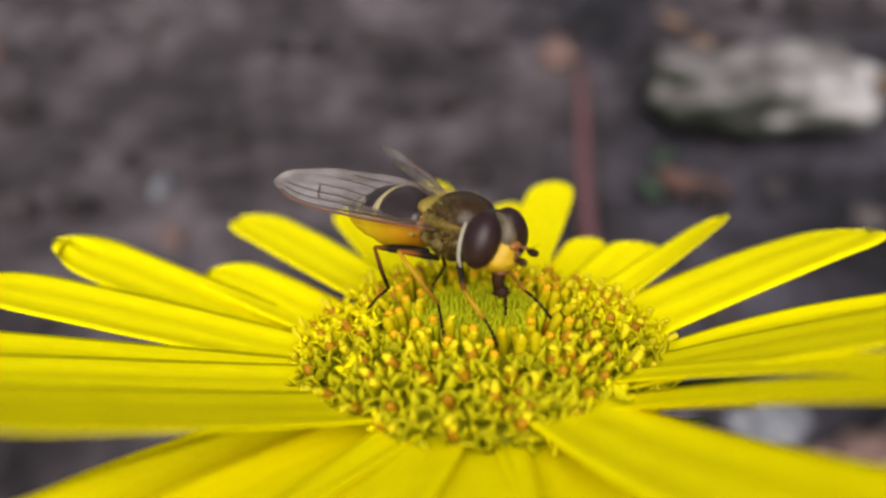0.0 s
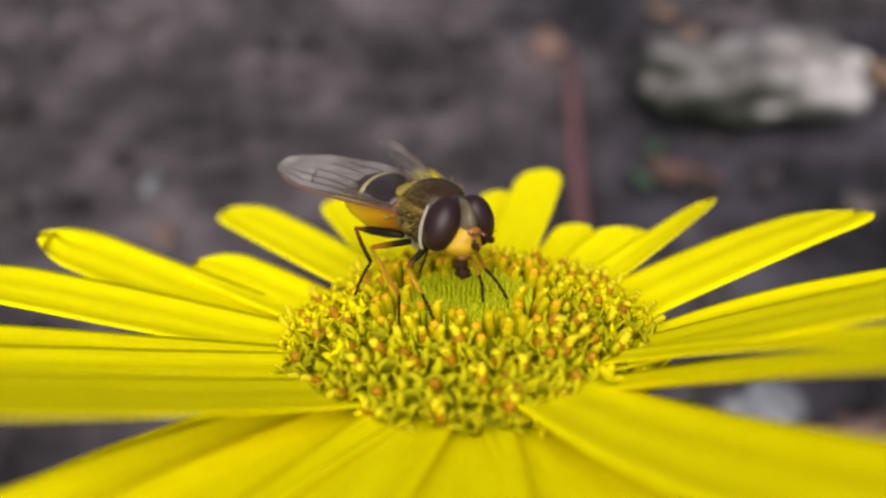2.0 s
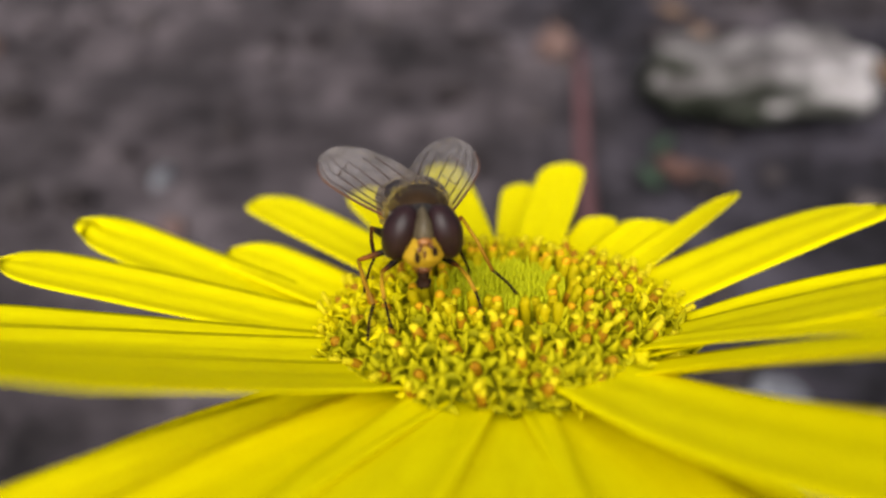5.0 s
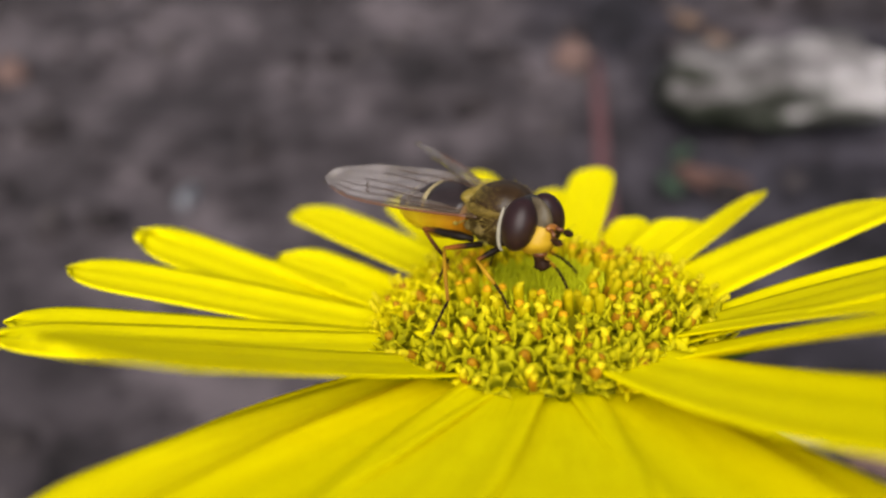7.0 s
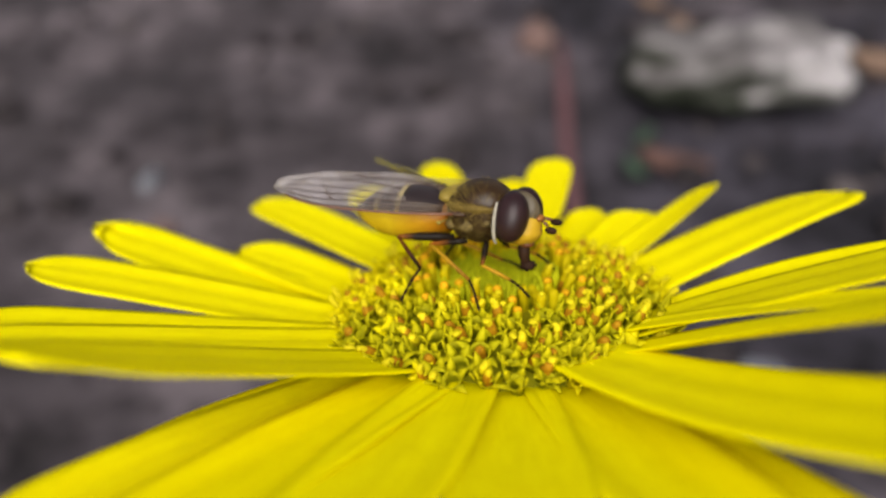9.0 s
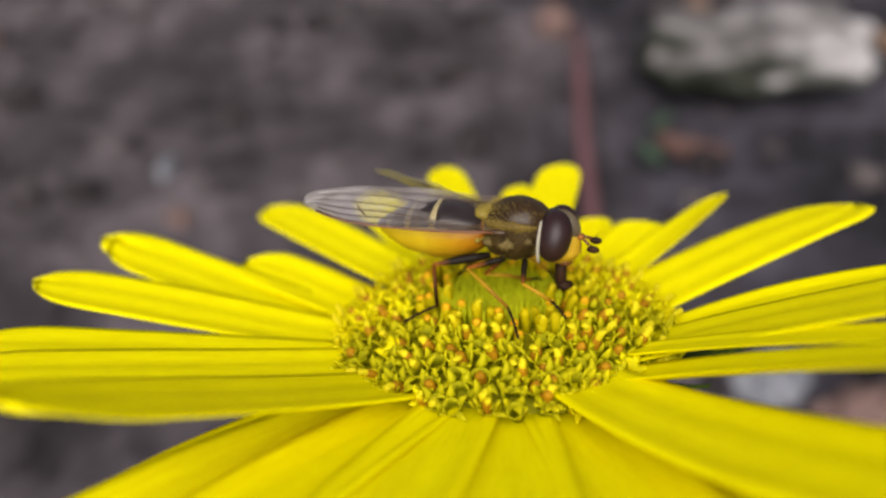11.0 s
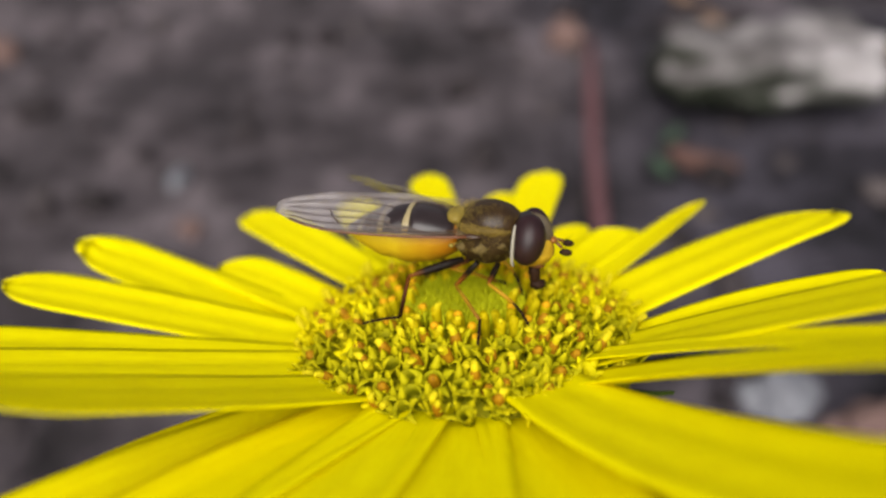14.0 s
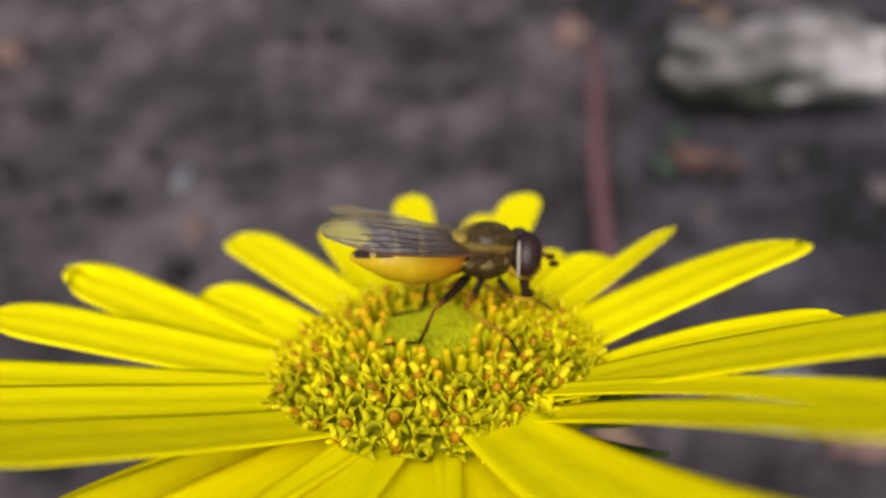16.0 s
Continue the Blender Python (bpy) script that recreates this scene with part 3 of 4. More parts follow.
def florets():
    half = [mesh_of("floret", floret_open(k, 5, (-0.10, 0.45), (0.32, 0.55)), LOBE) for k in range(6)]
    stars = [mesh_of("floret", floret_open(k + 40, 5, (0.15, 0.75), (0.48, 0.72)), LOBE) for k in range(6)]
    ripe = [mesh_of("floret", floret_open(k + 20, 5, (0.20, 0.80), (0.34, 0.50)), RIPE) for k in range(5)]
    anther = [mesh_of("anther", column(0.30, z, 0.22, 0.15, 0.05), ANTHER) for z in (1.06, 1.20, 1.32)]
    tall = mesh_of("anther", column(0.30, 1.32, 0.24, 0.17, 0.05), ANTHER)
    style = [mesh_of("style", style_tip(k), STYLE) for k in range(4)]
    bud = [mesh_of("floret_bud", blob(column(-0.6, 1.26, 0.17, 0.21), V(0, 0, 1.2), (0.22 * MM, 0.21 * MM, 0.24 * MM), 8, 6, 0.35, k), BUD) for k in range(3)]
    knob = mesh_of("bud_tip", blob(bm_new(), V(0, 0, 1.36), (0.20 * MM, 0.19 * MM, 0.20 * MM), 8, 6, 0.35, 4.0), KNOB)
    heart, pick = bm_new(), random.Random(5)
    for k in range(520):
        r, a = 2.75 * math.sqrt((k + 0.5) / 520), k * 2.39996
        p, h = Vector((r * math.cos(a), r * math.sin(a), dome(r))), 0.60 + 0.22 * pick.random() + 0.14 * r
        q = p + Vector((pick.uniform(-0.06, 0.06), pick.uniform(-0.06, 0.06), h))
        tube(heart, [p * MM + DISC_AT, p.lerp(q, 0.75) * MM + DISC_AT, q * MM + DISC_AT], [0.10 * MM, 0.10 * MM, 0.05 * MM], 5)
    tagged(part("floret_heart", heart, YOUNG, flower, "bright green heart of unopened florets"), kind="stuff")
    rng = random.Random(11)
    def put(name, data, parent, m=None):
        ob = new(name, data)
        ob.parent = parent
        if m is not None:
            ob.matrix_basis = m
        return ob
    def stand(r, a, lean):
        place = Vector((0.91 * r * math.cos(a), r * math.sin(a) * (1.04 if math.sin(a) < 0 else 1.0), dome(r))) * MM + DISC_AT
        return Matrix.Translation(place) @ Matrix.Rotation(a, 4, "Z") @ Matrix.Rotation(radians(lean + rng.uniform(-9, 9)), 4, "Y") @ Matrix.Rotation(rng.uniform(-9, 9) / 57, 4, "X") @ Matrix.Rotation(rng.uniform(0, 6.3), 4, "Z")
    # closed buds round the heart
    for k in range(26, 92):
        r = 7.05 * math.sqrt((k + 0.6) / 270) + rng.uniform(-0.12, 0.12)
        s = rng.uniform(0.78, 1.18)
        ob = put("floret_bud", rng.choice(bud), flower, stand(r, k * 2.39996 + rng.uniform(-0.1, 0.1), 4 + 10 * (r / 4) ** 2) @ Matrix.Diagonal((1.08, 1.08, s, 1)))
        q = rng.random()
        if q < 0.35:
            put("bud_tip", knob, ob)
        elif q < 0.60:
            put("anther", tall, ob)
            put("style", rng.choice(style), ob)
    # opened florets, larger towards the rim
    seats = [(7.0 * math.sqrt((k + 0.6) / 205) + rng.uniform(-0.12, 0.12), k * 2.39996 + rng.uniform(-0.05, 0.05)) for k in range(62, 212)]
    seats += [(7.3 + rng.uniform(-0.15, 0.15), 2 * math.pi * (k + rng.uniform(-0.25, 0.25)) / 36) for k in range(36)]
    seats += [(7.65 + rng.uniform(-0.2, 0.2), radians(-30 + 240 * (k + rng.uniform(-0.3, 0.3)) / 38)) for k in range(38)]
    seats += [(5.7, -1.38), (6.2, -1.30), (6.75, -1.20), (6.8, -1.42), (6.3, -1.46)]
    for r, a in seats:
        s = rng.uniform(1.18, 1.48) if r < 7.2 else rng.uniform(0.95, 1.2)
        # the side that opened first has spread its lobes wide
        front = math.sin(a) < -0.25 and r > 4.9
        old = r > 4.9 + 2.0 * max(0.0, -math.sin(a)) - 0.5 * rng.random()
        ob = put("floret", rng.choice(stars if front and rng.random() < 0.85 else ripe if old else half), flower, stand(r, a, 4 + 46 * (r / 8.0) ** 2.2) @ Matrix.Diagonal((s, s, rng.uniform(0.95, 1.2), 1)))
        q = rng.random()
        if q < 0.46 and r < 7.3:
            put("anther", anther[0] if q > 0.26 else rng.choice(anther[1:]), ob)
        if q < 0.26 or q > 0.90:
            put("style", rng.choice(style), ob)


# ---- the hoverfly: x ahead, y to its left, z up, from the thorax's middle ----
# seconds, place on the flower in mm, heading, nose up, roll
FLIGHT = [
    (0.0, -0.98, -1.78, 5.47, -44.4, -3.2, -4.7),
    (0.5, -1.64, -1.58, 5.28, -52.7, 0.2, -6.2),
    (1.0, -1.73, -1.19, 5.28, -55.1, 0.0, -6.8),
    (1.5, -1.30, -1.09, 5.15, -55.4, -1.2, -5.3),
    (2.0, -1.51, -0.82, 5.15, -56.6, -1.6, -7.2),
    (2.5, -1.58, -0.43, 5.08, -56.8, -0.4, -8.7),
    (3.0, -1.81, -0.54, 4.90, -60.0, 0.1, -8.4),
    (3.2, -1.98, -0.73, 4.88, -61.7, 0.1, -7.6),
    (4.4, -3.08, -2.03, 4.99, -76.8, 1.1, -4.2),
    (5.2, -3.62, -2.99, 5.15, -85.3, 2.0, -1.7),
    (5.5, -3.61, -3.16, 5.17, -85.1, 4.8, -1.4),
    (6.0, -3.62, -3.16, 4.67, -76.7, -0.9, 0.9),
    (6.5, -3.03, -3.29, 4.73, -63.5, -0.6, 3.2),
    (7.0, -2.08, -2.65, 5.19, -49.0, -0.8, -3.6),
    (7.5, -1.02, -2.00, 5.12, -25.5, -4.0, -6.0),
    (8.0, -0.89, -2.09, 4.93, -30.7, -1.5, -4.8),
    (8.5, -1.05, -1.92, 4.94, -29.2, -0.5, -6.0),
    (9.0, -1.04, -1.88, 4.94, -29.7, -0.8, -6.4),
    (11.5, 0.53, -2.11, 5.12, -17.2, -4.6, -7.6),
    (12.0, 0.50, -1.64, 5.15, -16.7, -4.1, -4.9),
    (12.5, 0.23, -1.28, 4.85, -16.0, -3.5, -5.4),
    (13.0, 0.16, -1.05, 4.83, -18.0, -2.3, -5.4),
    (13.5, 0.10, -1.26, 4.96, -18.7, -0.6, -6.7),
    (14.0, 0.91, -1.80, 4.94, -13.3, -5.7, -5.4),
    (14.5, 0.93, -1.40, 5.14, -0.0, -10.4, -6.0),
    (15.0, 1.22, 0.34, 4.98, 3.4, -5.9, -9.1),
    (15.5, 2.69, -0.69, 5.08, 7.9, -16.7, -8.9),
    (16.0, 2.40, 0.68, 4.78, 12.6, -10.6, -9.7),
]


def fly_pose(row):
    t, x, y, z, h, p, r = row
    return FLOWER @ Matrix.Translation(Vector((x, y, z)) * MM) @ Matrix.Rotation(radians(h), 4, "Z") @ Matrix.Rotation(radians(-p), 4, "Y") @ Matrix.Rotation(radians(r), 4, "X")


fly = thing("hoverfly", fly_pose(FLIGHT[0]), "hoverfly with maroon eyes and amber banded abdomen on flower", "hoverfly")


def build_thorax():
    bm = blob(bm_new(), V(-0.15, 0, 0.32), (1.44 * MM, 1.24 * MM, 1.26 * MM), 40, 28, 0.09, 1.0, 3.5, 1.08)
    thorax = part("thorax", bm, PLEURA, fly, "dark hairy thorax with golden edges")
    part("scutum_margin", blob(bm_new(), V(-0.14, 0, 0.66), (1.50 * MM, 1.30 * MM, 0.46 * MM), 36, 22, 0.06, 1.0, 4.0, 1.04), MARGIN, thorax, "golden dusted edge of the back shield")
    part("scutum", blob(bm_new(), V(0.04, 0, 0.78), (1.34 * MM, 1.17 * MM, 1.0 * MM), 32, 22, 0.03, 1.0, 2.5, 1.04), CHITIN, thorax, "glossy bronze-black back shield")
    part("scutellum", blob(bm_new(), V(-1.44, 0, 0.95), (0.48 * MM, 0.95 * MM, 0.38 * MM), 24, 14, 0.06, 2.0), SCUT, fly, "translucent olive-yellow scutellum")
    for s in (1, -1):
        for x, y, z, r in ((-0.25, 1.09, -0.08, 0.34), (-1.05, 0.92, -0.10, 0.26), (0.62, 0.98, 0.10, 0.20)):
            part("dust_patch", blob(bm_new(), V(x, s * y, z), (r * MM, 0.16 * MM, r * 0.85 * MM), 14, 10, 0.5, x * 3), DUST, thorax, "pale golden dusted patch")
    rng = random.Random(3)
    bm = bm_new()
    for k in range(2200):
        d = Vector((rng.gauss(0, 1), rng.gauss(0, 1), rng.gauss(0, 1))).normalized()
        top = d.z > 0.55
        if top and d.x > -0.35 and abs(d.y) < 0.45 and rng.random() < 0.96:
            continue
        p = Vector((-0.10 + 1.45 * d.x, 1.26 * d.y, 0.48 + 1.24 * d.z))
        out = Vector((d.x, d.y, d.z))
        e = p + (out + Vector((-0.40, 0, 0.25)) + Vector((rng.uniform(-.5, .5), rng.uniform(-.5, .5), rng.uniform(-.5, .5)))).normalized() * rng.uniform(0.12, 0.34)
        tube(bm, [p * MM, e * MM], [0.007 * MM, 0.0015 * MM], 3)
    part("hair", bm, HAIR, thorax, "short golden hair")
    return thorax


def abdomen_ring(s, grow=0.0, a0=0.0, a1=360.0, n=32):
    """A cross-section of the abdomen, s from its front (0) to its tip (1)."""
    x = -1.30 - 5.05 * s
    w = 0.72 + 0.82 * math.sin(math.pi * min(1, (s * 0.80 + 0.12))) ** 0.9
    w *= (1 - max(0, (s - 0.72) / 0.28) ** 2 * 0.74)
    top = 0.82 + 0.62 * math.sin(math.pi * min(1.0, s * 1.05)) ** 0.9 - 0.80 * s * s
    # the belly sags most ahead of its middle and rises to the tip
    low = -0.25 - 1.05 * math.sin(math.pi * min(1.0, s ** 0.82 * 0.86 + 0.06)) ** 0.85 + 0.30 * s ** 3
    low += 0.035 * math.sin(s * 26) * math.sin(math.pi * s)
    mid = top * 0.46 + low * 0.54
    pts = []
    for k in range(n + (0 if a1 - a0 >= 360 else 1)):
        a = radians(a0 + (a1 - a0) * k / n)
        c, sn = math.cos(a), math.sin(a)
        z = mid + (top - mid + grow) * math.copysign(abs(sn) ** 0.75, sn) if sn > 0 else mid + (mid - low + grow) * sn
        pts.append(V(x, (w + grow) * c, z))
    return pts


def build_abdomen():
    bm = loft(bm_new(), [abdomen_ring(s / 40) for s in range(41)])
    belly = part("abdomen", bm, BELLY, fly, "amber-yellow translucent abdomen")
    def plate(name, s0, s1, mat, label, grow, spread=78, flare=0.0):
        """A back plate; flare draws its edges apart towards the flanks."""
        bm, n, m = bm_new(), 7, 22
        def skin(g):
            rows = []
            for k in range(n + 1):
                f = k / n
                row = []
                for i in range(m + 1):
                    out = abs(2 * i / m - 1) ** 2
                    sk = s0 + (s1 - s0) * f + flare * (f - 0.5) * out
                    row.append(abdomen_ring(min(0.99, max(0.0, sk)), g + (0.02 * math.sin(math.pi * f) if g > 0 else 0), 90 - spread, 90 + spread, m)[i])
                rows.append(row)
            return rows
        loft(bm, [o + i[::-1] for o, i in zip(skin(grow), skin(-0.05))])
        bmesh.ops.recalc_face_normals(bm, faces=bm.faces)
        part(name, bm, mat, belly, label)
    start = 0.02
    for a, b in ((0.40, 0.432), (0.62, 0.65), (0.82, 0.842), (0.985, 0.985)):
        plate("tergite", start, a, TERGITE, "dark brown back plate", 0.05, 80, -0.02)
        if b > a:
            plate("band", a, b, BAND, "cream cross band", 0.056, 72, 0.035)
        start = b


def build_head():
    head = part("head", blob(bm_new(), V(1.46, 0, 0.38), (0.60 * MM, 1.16 * MM, 1.06 * MM), 24, 16), BLACK, fly, "dark rounded head")
    for s in (1, -1):
        bm = blob(bm_new(), (0, 0, 0), (0.74 * MM, 0.68 * MM, 1.08 * MM), 32, 24)
        part("compound_eye", bm, EYE_M, fly, "large smooth maroon compound eye", at=Matrix.Translation(V(1.68, s * 0.79, 0.43)) @ Matrix.Rotation(radians(s * 20), 4, "Z") @ Matrix.Rotation(radians(-4), 4, "Y") @ Matrix.Rotation(radians(s * 17), 4, "X"))
        pts = [V(1.24 - 0.10 * math.cos(a), s * (0.98 + 0.34 * math.cos(a) - 0.22 * math.sin(a)), 0.40 + 1.04 * math.sin(a)) for a in (radians(d) for d in range(-80, 42, 6))]
        bm = bm_new()
        tube(bm, pts, [0.025 * MM + 0.055 * MM * math.sin(math.pi * (i + 0.5) / len(pts)) ** 0.5 for i in range(len(pts))], 8)
        part("eye_rim", bm, RIM, fly, "pale dusted rim behind the eye")
    # the face widens from between the eyes down to the mouth
    bm = blob(bm_new(), V(1.74, 0, -0.04), (0.96 * MM, 0.90 * MM, 0.86 * MM), 28, 22)
    for vert in bm.verts:
        k = vert.co.z / MM
        vert.co.y *= 0.62 if k > 0.35 else (0.62 + 0.38 * min(1.0, (0.35 - k) / 0.7))
        if k < -0.25 and vert.co.x > 2.2 * MM:
            vert.co.x += 0.07 * MM
    face = part("face", bm, FACE, fly, "waxy yellow face")
    bm = blob(bm_new(), V(1.78, 0, 0.54), (0.86 * MM, 0.46 * MM, 0.88 * MM), 22, 18)
    for vert in bm.verts:
        vert.co.y *= 1.0 - 0.45 * max(0.0, min(1.0, (vert.co.z / MM - 0.5) / 0.9))
    part("forehead", bm, FRONS, fly, "shiny grey-brown forehead")
    part("lunule", blob(bm_new(), V(2.66, 0, 0.34), (0.16 * MM, 0.30 * MM, 0.16 * MM), 14, 10), LEGORANGE, face, "reddish orange antenna base")
    for s in (1, -1):
        drop = 0.0 if s > 0 else 0.16
        a = tube(bm_new(), [V(2.70, s * 0.12, 0.34), V(2.88, s * 0.18, 0.31 - drop * 0.5), V(3.06, s * 0.25, 0.26 - drop)], [0.06 * MM, 0.07 * MM, 0.075 * MM], 8)
        ant = part("antenna", a, MARK, fly, "brown stubby antenna")
        part("antenna_club", blob(bm_new(), V(3.24, s * 0.31, 0.18 - drop * 1.5), (0.27 * MM, 0.11 * MM, 0.16 * MM), 14, 10), LEGDARK, ant, "dark oval antenna tip")
        part("arista", tube(bm_new(), [V(3.1, s * 0.33, 0.24 - drop), V(3.28, s * 0.4, 0.44 - drop), V(3.45, s * 0.46, 0.57 - drop)], [0.014 * MM, 0.009 * MM, 0.003 * MM], 5), LEGDARK, ant, "fine dark bristle")
    bm = blob(bm_new(), V(2.60, 0, -0.14), (0.13 * MM, 0.085 * MM, 0.30 * MM), 14, 12, 0.3, 2.0)
    part("face_stripe", bm, MARK, face, "reddish brown stripe down the face")
    part("mouth_edge", blob(bm_new(), V(2.05, 0, -0.80), (0.36 * MM, 0.34 * MM, 0.18 * MM), 14, 10), MARK, face, "brown mouth edge")
    prob = tube(bm_new(), [V(0, 0, 0.6), V(0.03, 0, 0.0), V(0.06, 0, -0.16), V(0.12, 0, -0.34)], [0.27 * MM, 0.25 * MM, 0.23 * MM, 0.21 * MM], 10)
    proboscis = part("proboscis", prob, LEGDARK, fly, "dark brown sponging proboscis")
    proboscis.matrix_basis = Matrix.Translation(V(2.0, 0, -1.05))
    part("labellum", blob(bm_new(), V(0.20, 0, -0.42), (0.34 * MM, 0.25 * MM, 0.22 * MM), 18, 14, 0.6, 3.0), LEGDARK, proboscis, "dark fleshy mouth pad")
    return proboscis


WING_ROOT = (-0.55, 1.24, 0.38)


def wing_point(s, c, side):
    """s along the wing, c from its front edge (0) to its rear edge (1)."""
    length = 8.3
    lead = 0.16 * math.sin(math.pi * s)
    chord = 2.65 * (0.88 + 0.12 * min(1.0, s / 0.42) ** 0.8) if s < 0.55 else 2.65 * math.sqrt(max(0.0, 1 - ((s - 0.55) / 0.45) ** 2.0))
    x, y = length * s, lead - c * chord
    if s > 0.55:
        y -= 1.05 * ((s - 0.55) / 0.45) ** 3
    along = Vector((-7.55, 2.75, 0.75)).normalized()
    across = Vector((0.10, 0.88, -0.46))
    across = (across - along * across.dot(along)).normalized()
    up = along.cross(across)
    p = Vector(WING_ROOT) + along * x + across * y + up * (0.045 * math.sin(c * 34 + s * 6) * min(1, s * 3) + 0.04 * math.sin(s * 17 + c * 5) * c + 0.12 * math.sin(c * 3))
    return Vector((p.x, side * p.y, p.z)) * MM


def build_wing(side):
    bm, ns, nc, t = bm_new(), 36, 34, 0.008 * MM
    rows = []
    for j in range(ns + 1):
        s = min(0.99, j / ns)
        rows.append([wing_point(s, i / nc, side) for i in range(nc + 1)])
    loops = [[p + Vector((0, 0, t)) for p in row] + [p - Vector((0, 0, t)) for p in row[::-1]] for row in rows]
    loft(bm, loops)
    bmesh.ops.recalc_face_normals(bm, faces=bm.faces)
    wing = part("wing", bm, WING, fly, "clear greyish veined wing")
    base = blob(bm_new(), V(-0.62, side * 1.24, 0.40), (0.42 * MM, 0.13 * MM, 0.12 * MM), 16, 10, 0.3, 2.0)
    part("wing_base", base, VEIN, wing, "reddish brown wing base")
    lines = [[(s / 12, 0.01) for s in range(12)], [(s / 12, 0.08 + 0.03 * s / 12) for s in range(1, 12)],
             [(s / 12, 0.18 + 0.10 * s / 12) for s in range(1, 12)], [(s / 12, 0.30 + 0.16 * s / 12) for s in range(1, 12)],
             [(s / 12, 0.44 + 0.22 * s / 12) for s in range(1, 10)], [(s / 12, 0.60 + 0.30 * s / 12) for s in range(1, 9)],
             [(s / 12, 0.78 + 0.24 * s / 12) for s in range(1, 8)],
             [(0.40, 0.21), (0.42, 0.36), (0.43, 0.52)], [(0.66, 0.24), (0.70, 0.40), (0.72, 0.57)]]
    for k, line in enumerate(lines):
        r = 0.062 if k == 0 else 0.042 if k == 1 else 0.034
        pts = [wing_point(min(s, 0.97), c, side) for s, c in line]
        part("vein", tube(bm_new(), pts, [r * MM * (1 - 0.45 * i / len(pts)) for i in range(len(pts))], 5), COSTA if k == 0 else VEIN, wing, "reddish brown front vein" if k == 0 else "")
    return wing


def build_haltere(side):
    bm = tube(bm_new(), [V(-1.1, side * 1.05, 0.1), V(-1.35, side * 1.35, 0.0)], [0.04 * MM, 0.03 * MM], 6)
    blob(bm, V(-1.40, side * 1.38, -0.02), (0.12 * MM, 0.10 * MM, 0.10 * MM), 10, 8)
    part("haltere", bm, SCUT, fly, "pale knobbed haltere")


# hip, knee, ankle, toe of the fly's left legs, standing
LEGS = {
    "front": ((0.50, 0.60, -0.80), (0.35, 1.50, -1.45), (1.45, 1.90, -2.05), (2.15, 2.05, -2.90)),
    "middle": ((-0.35, 0.80, -0.80), (-1.20, 2.20, -0.75), (0.85, 2.85, -2.05), (1.60, 3.75, -3.00)),
    "hind": ((-0.95, 0.80, -0.72), (-3.20, 1.65, -0.45), (-1.95, 2.05, -1.65), (-2.55, 2.75, -2.95)),
}
# where the feet are set down while the fly stands: mm on the flower, by leg and side
STANDS = [
    (0.0, 0.7, {("hind", -1): (-4.93, -0.41), ("middle", -1): (-1.76, -4.02), ("front", -1): (0.19, -4.41), ("middle", 1): (2.46, -2.11), ("hind", 1): (-2.29, 1.79)}),
    (0.9, 3.2, {("hind", -1): (-4.93, -0.46), ("middle", -1): (-2.96, -4.34), ("front", -1): (-1.69, -3.43), ("front", 1): (0.29, -1.80), ("middle", 1): (1.27, -1.63), ("hind", 1): (-2.29, 1.79)}),
    (5.2, 6.6, {("middle", -1): (-5.18, -6.37), ("middle", 1): (0.07, -1.30), ("front", 1): (-1.17, -4.54), ("hind", -1): (-5.80, -1.80), ("hind", 1): (-1.60, 0.60)}),
    (6.8, 7.2, {("middle", -1): (-5.14, -6.31), ("hind", -1): (-5.01, -0.90), ("front", 1): (0.53, -2.60), ("middle", 1): (1.19, -0.49)}),
    (7.4, 9.2, {("hind", -1): (-4.75, -3.37), ("middle", -1): (-1.54, -4.88), ("front", -1): (0.62, -3.86), ("front", 1): (2.14, -0.91)}),
    (11.3, 14.6, {("hind", -1): (-4.68, -3.17), ("middle", -1): (0.10, -5.73), ("front", -1): (2.22, -4.31), ("hind", 1): (-2.20, 1.55)}),
    (14.9, 15.2, {("hind", -1): (-4.30, -3.09), ("middle", -1): (0.97, -1.90), ("front", -1): (2.60, -1.20)}),
    (15.3, 15.7, {("hind", -1): (-2.44, -1.79), ("middle", -1): (1.72, -0.92), ("front", -1): (4.36, -2.59), ("hind", 1): (-2.19, 1.12)}),
    (15.8, 16.0, {("hind", -1): (-2.43, -2.14), ("middle", -1): (3.52, -3.75), ("front", -1): (5.37, 0.42), ("hind", 1): (-2.28, 0.88)}),
]
# where the other feet stand as seen from the body, on its left
STEPS = {"front": (1.8, 1.4, -2.9), "middle": (0.9, 3.0, -3.0), "hind": (-3.2, 2.3, -3.1)}
# how the knees point at the stands where they are drawn in
KNEES = {"middle": {4: (-0.5, 1.7, -1.9), 5: (-0.4, 1.8, -2.2), 6: (-0.5, 1.6, -1.8), 7: (-0.3, 1.5, -1.8), 8: (-0.3, 1.5, -1.8)}, "front": {}, "hind": {6: (-1.8, 2.8, -0.9), 7: (-1.6, 2.8, -1.0), 8: (-1.6, 2.8, -1.0)}}


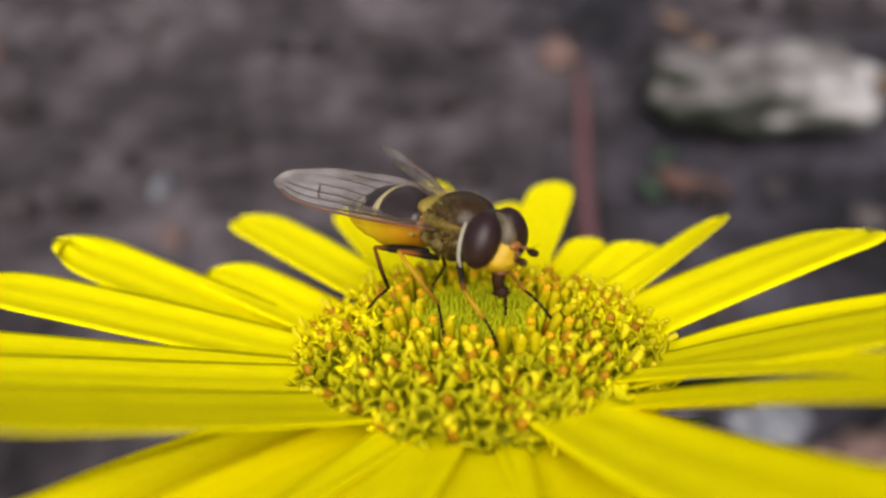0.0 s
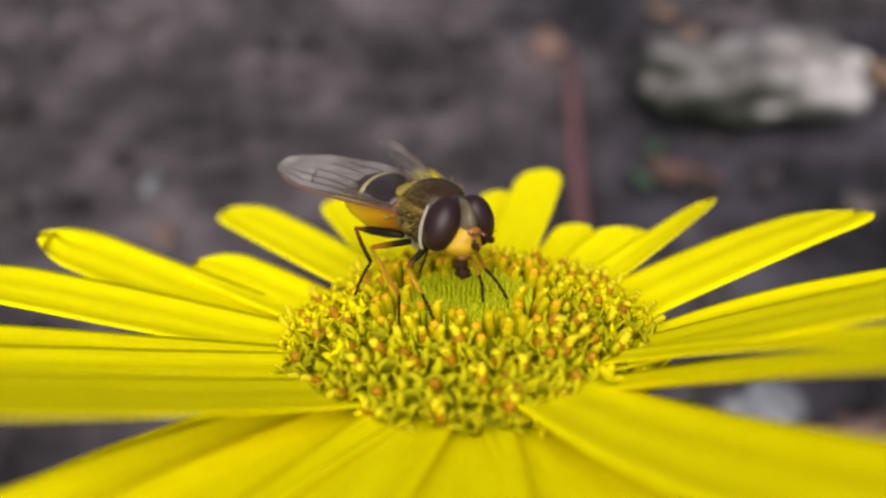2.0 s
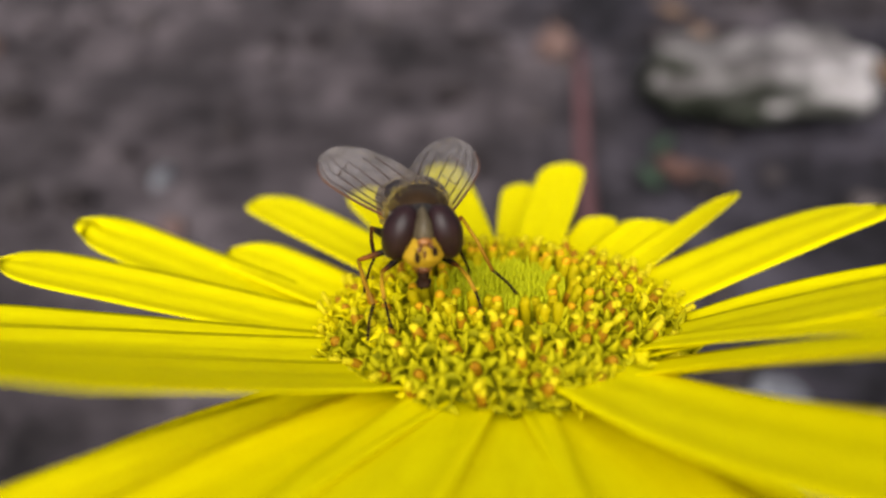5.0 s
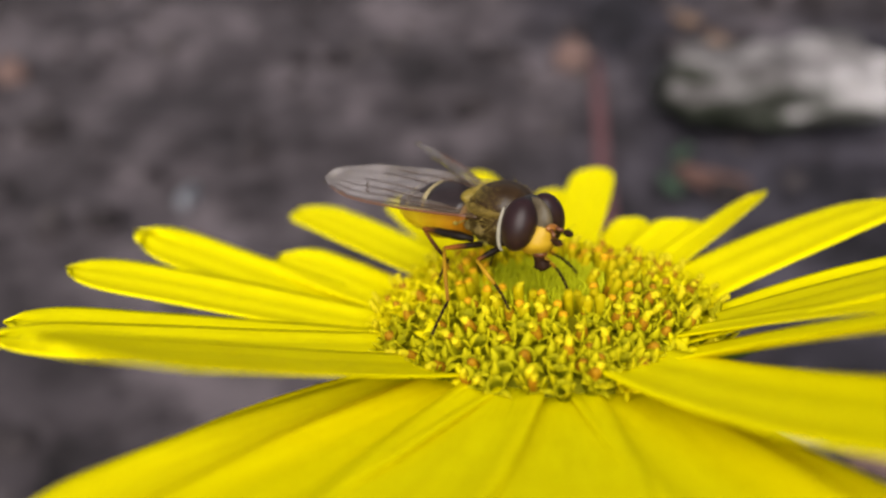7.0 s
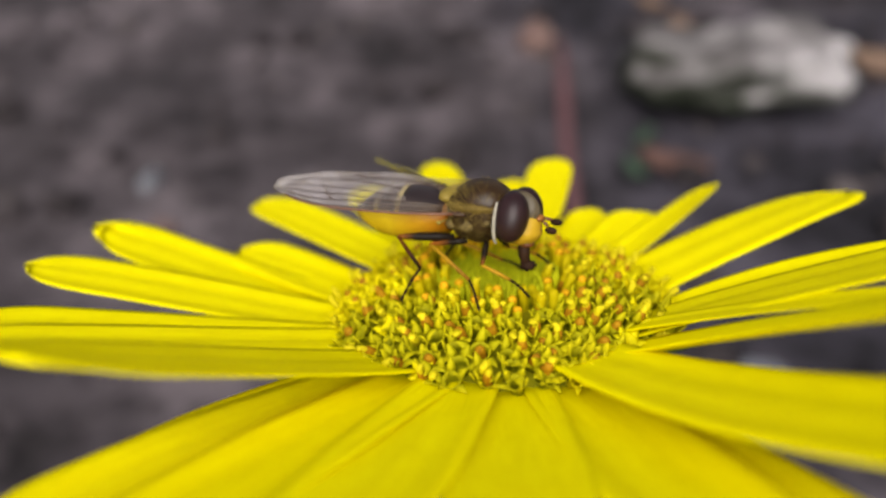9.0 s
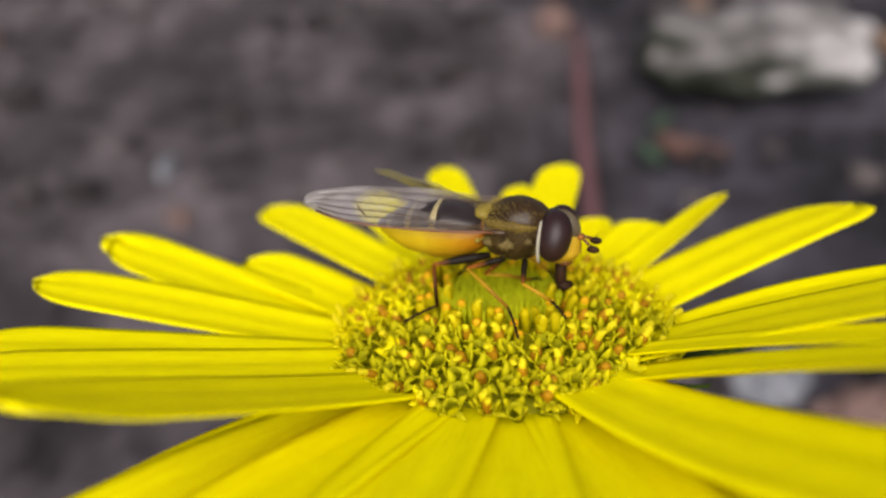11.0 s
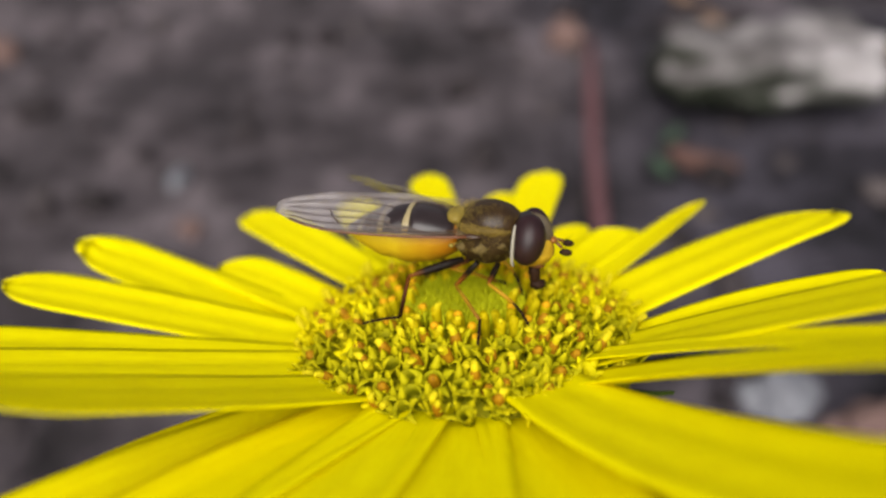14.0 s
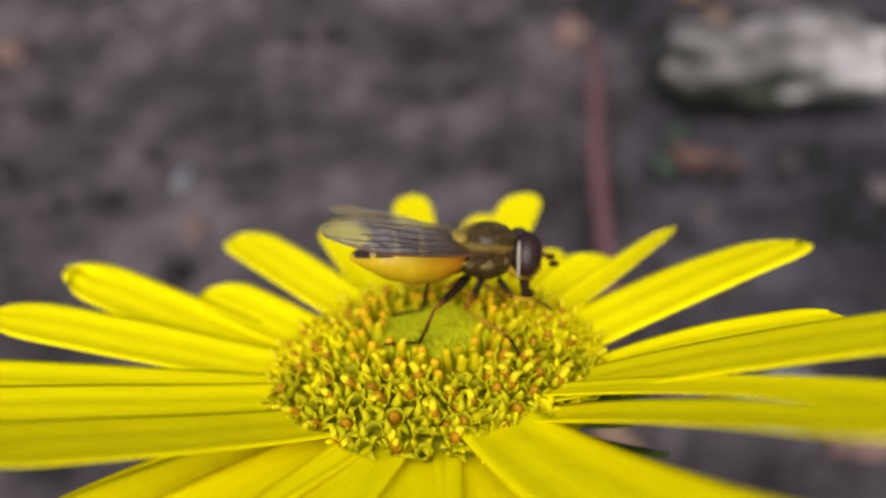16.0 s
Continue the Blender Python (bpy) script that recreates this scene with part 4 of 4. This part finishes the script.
def bend(hip, knee, toe, aim, hint=None):
    """Turns of the femur and of the shin that bring the toe to aim, all in mm on the fly."""
    l1, l2 = (knee - hip).length, (toe - knee).length
    d = aim - hip
    far = max(abs(l1 - l2) + 0.1, min(l1 + l2 - 0.05, d.length))
    d.normalize()
    a = (l1 * l1 - l2 * l2 + far * far) / (2 * far)
    out = (hint or knee) - hip
    pole = out - d * out.dot(d)
    joint = hip + d * a + pole.normalized() * math.sqrt(max(0.0, l1 * l1 - a * a))
    r1 = (knee - hip).rotation_difference(joint - hip).to_matrix().to_4x4()
    r2 = (toe - knee).rotation_difference(hip + d * far - joint).to_matrix().to_4x4()
    return r1, r1.inverted() @ r2


def build_leg(kind, side):
    hip, knee, ankle, toe = (Vector((x, side * y, z)) for x, y, z in LEGS[kind])
    dark = kind == "hind"
    k, n, e = (knee - hip) * MM, (ankle - knee) * MM, (toe - knee) * MM
    th = 0.20 if dark else 0.14
    leg = part("leg", tube(bm_new(), [Vector(), k * 0.3, k * 0.65, k * 0.92, k], [0.13 * MM, th * MM, th * 0.88 * MM, 0.09 * MM, 0.075 * MM], 9), FEMUR_HIND if dark else FEMUR, fly, "black hind leg" if dark else "slender leg with black base and orange knee")
    leg.matrix_basis = Matrix.Translation(hip * MM)
    tibia = part("tibia", tube(bm_new(), [Vector(), n * 0.5 + V(0, side * 0.05, 0.04), n], [0.070 * MM, 0.092 * MM, 0.080 * MM], 8), TIBIA_HIND if dark else TIBIA, leg)
    bm = bm_new()
    sag = Vector((0, 0, -0.10)) * MM
    for a, b in ((0.0, 0.30), (0.31, 0.50), (0.51, 0.68), (0.69, 0.84), (0.85, 1.0)):
        p = [n.lerp(e, q) - sag * math.sin(math.pi * q) for q in (a, (a + b) / 2, b)]
        tube(bm, p, [0.052 * MM, 0.066 * MM, 0.056 * MM], 7)
    for q in (0.06, -0.06):
        tube(bm, [e, e + V(0.06, q, -0.02), e + V(0.10, q * 1.4, -0.10)], [0.02 * MM, 0.014 * MM, 0.004 * MM], 5)
    tarsus = part("tarsus", bm, LEGDARK, leg, "dark jointed foot")
    # the foot stays put while the body sways, and steps when the fly turns
    rows, shin, base, joint = [], [], Matrix.Translation(hip * MM), Matrix.Translation(k)
    for row in FLIGHT:
        t = row[0]
        r1, r2 = Matrix.Identity(4), Matrix.Identity(4)
        for stand, (a, b, feet) in enumerate(STANDS):
            if a <= t <= b:
                if (kind, side) in feet:
                    spot = FLOWER @ V(*feet[kind, side], 2.05)
                else:
                    inside = [fly_pose(r) for r in FLIGHT if a <= r[0] <= b]
                    f = STEPS[kind]
                    spot = sum(((m @ V(f[0], side * f[1], f[2])) for m in inside), Vector()) / len(inside)
                hint = KNEES[kind].get(stand)
                hint = Vector((hint[0], side * hint[1], hint[2])) if hint else None
                r1, r2 = bend(hip, knee, toe, (fly_pose(row).inverted() @ spot) / MM, hint)
        rows.append((t, base @ r1))
        shin.append((t, joint @ r2))
    return [(leg, rows), (tibia, shin), (tarsus, shin)]


def build_fly():
    build_thorax()
    build_abdomen()
    proboscis = build_head()
    wings = [build_wing(s) for s in (1, -1)]
    for s in (1, -1):
        build_haltere(s)
    legs = [pair for kind in LEGS for s in (1, -1) for pair in build_leg(kind, s)]
    return proboscis, wings, legs


PROBOSCIS, WINGS, FLY_LEGS = build_fly()
florets()

# seconds, how far the proboscis reaches down
DABS = [(0.0, 0.4), (0.5, 0.3), (1.0, 1.0), (1.5, 0.2), (2.0, 0.2), (2.5, 0.15), (3.0, 0.8), (4.2, 0.3), (5.5, 0.1), (6.0, 0.3), (6.5, 0.9), (7.0, 0.0), (7.5, 0.6), (8.0, 0.8), (8.5, 0.5), (9.0, 0.6), (10.2, 0.3),
        (11.5, 0.9), (12.0, 0.8), (12.5, 0.7), (13.0, 0.2), (13.5, 0.9), (14.0, 0.5), (14.5, 0.5), (15.0, 0.4), (15.5, 0.9), (16.0, 0.4)]


# seconds, how far the near and the far wing fold over the back and lift, in degrees
FOLDS = [(0.0, -4, -6, 6, -1), (1.0, -3, -5, 1, 1), (2.0, -2, -6, 0, 0), (3.0, -1, -4, -2, 1), (5.5, 6, -1, 0, 0), (6.0, 2, 2, 5, 2), (6.5, -3, 1, 4, 4), (7.0, -1, -4, -1, 1), (7.5, -3, -5, 10, -1), (8.5, 0, -3, 12, -2), (9.0, 2, -3, 12, -3),
         (11.5, -2, -4, 8, -2), (12.5, 3, -1, 5, -1), (13.5, -5, -4, 10, -3), (14.5, -4, -5, 18, -6), (15.0, 10, -2, 20, -3), (15.5, 2, -4, 26, -5), (16.0, 14, -1, 30, -4)]


def wing_pose(side, fold, lift):
    root = Vector((WING_ROOT[0], side * WING_ROOT[1], WING_ROOT[2])) * MM
    way = Vector((-7.55, side * 2.75, 0))
    way.rotate(Euler((0, 0, radians(-side * fold))))
    hinge = Vector((-way.y, way.x, 0))
    return Matrix.Translation(root) @ Matrix.Rotation(radians(-lift), 4, hinge) @ Matrix.Rotation(radians(-side * fold), 4, "Z") @ Matrix.Translation(-root)


def motions():
    """All that moves: the fly on the flower, its legs, its wings and its mouth."""
    walk(fly, [(row[0], fly_pose(row)) for row in FLIGHT])
    for leg, rows in FLY_LEGS:
        walk(leg, rows)
    for wing, side, k in ((WINGS[1], -1, 1), (WINGS[0], 1, 3)):
        walk(wing, [(row[0], wing_pose(side, row[k], row[k + 1])) for row in FOLDS])
    walk(PROBOSCIS, [(t, Matrix.Translation(V(2.0 - 0.1 * k, 0, -0.85 - 0.80 * k))) for t, k in DABS])


motions()
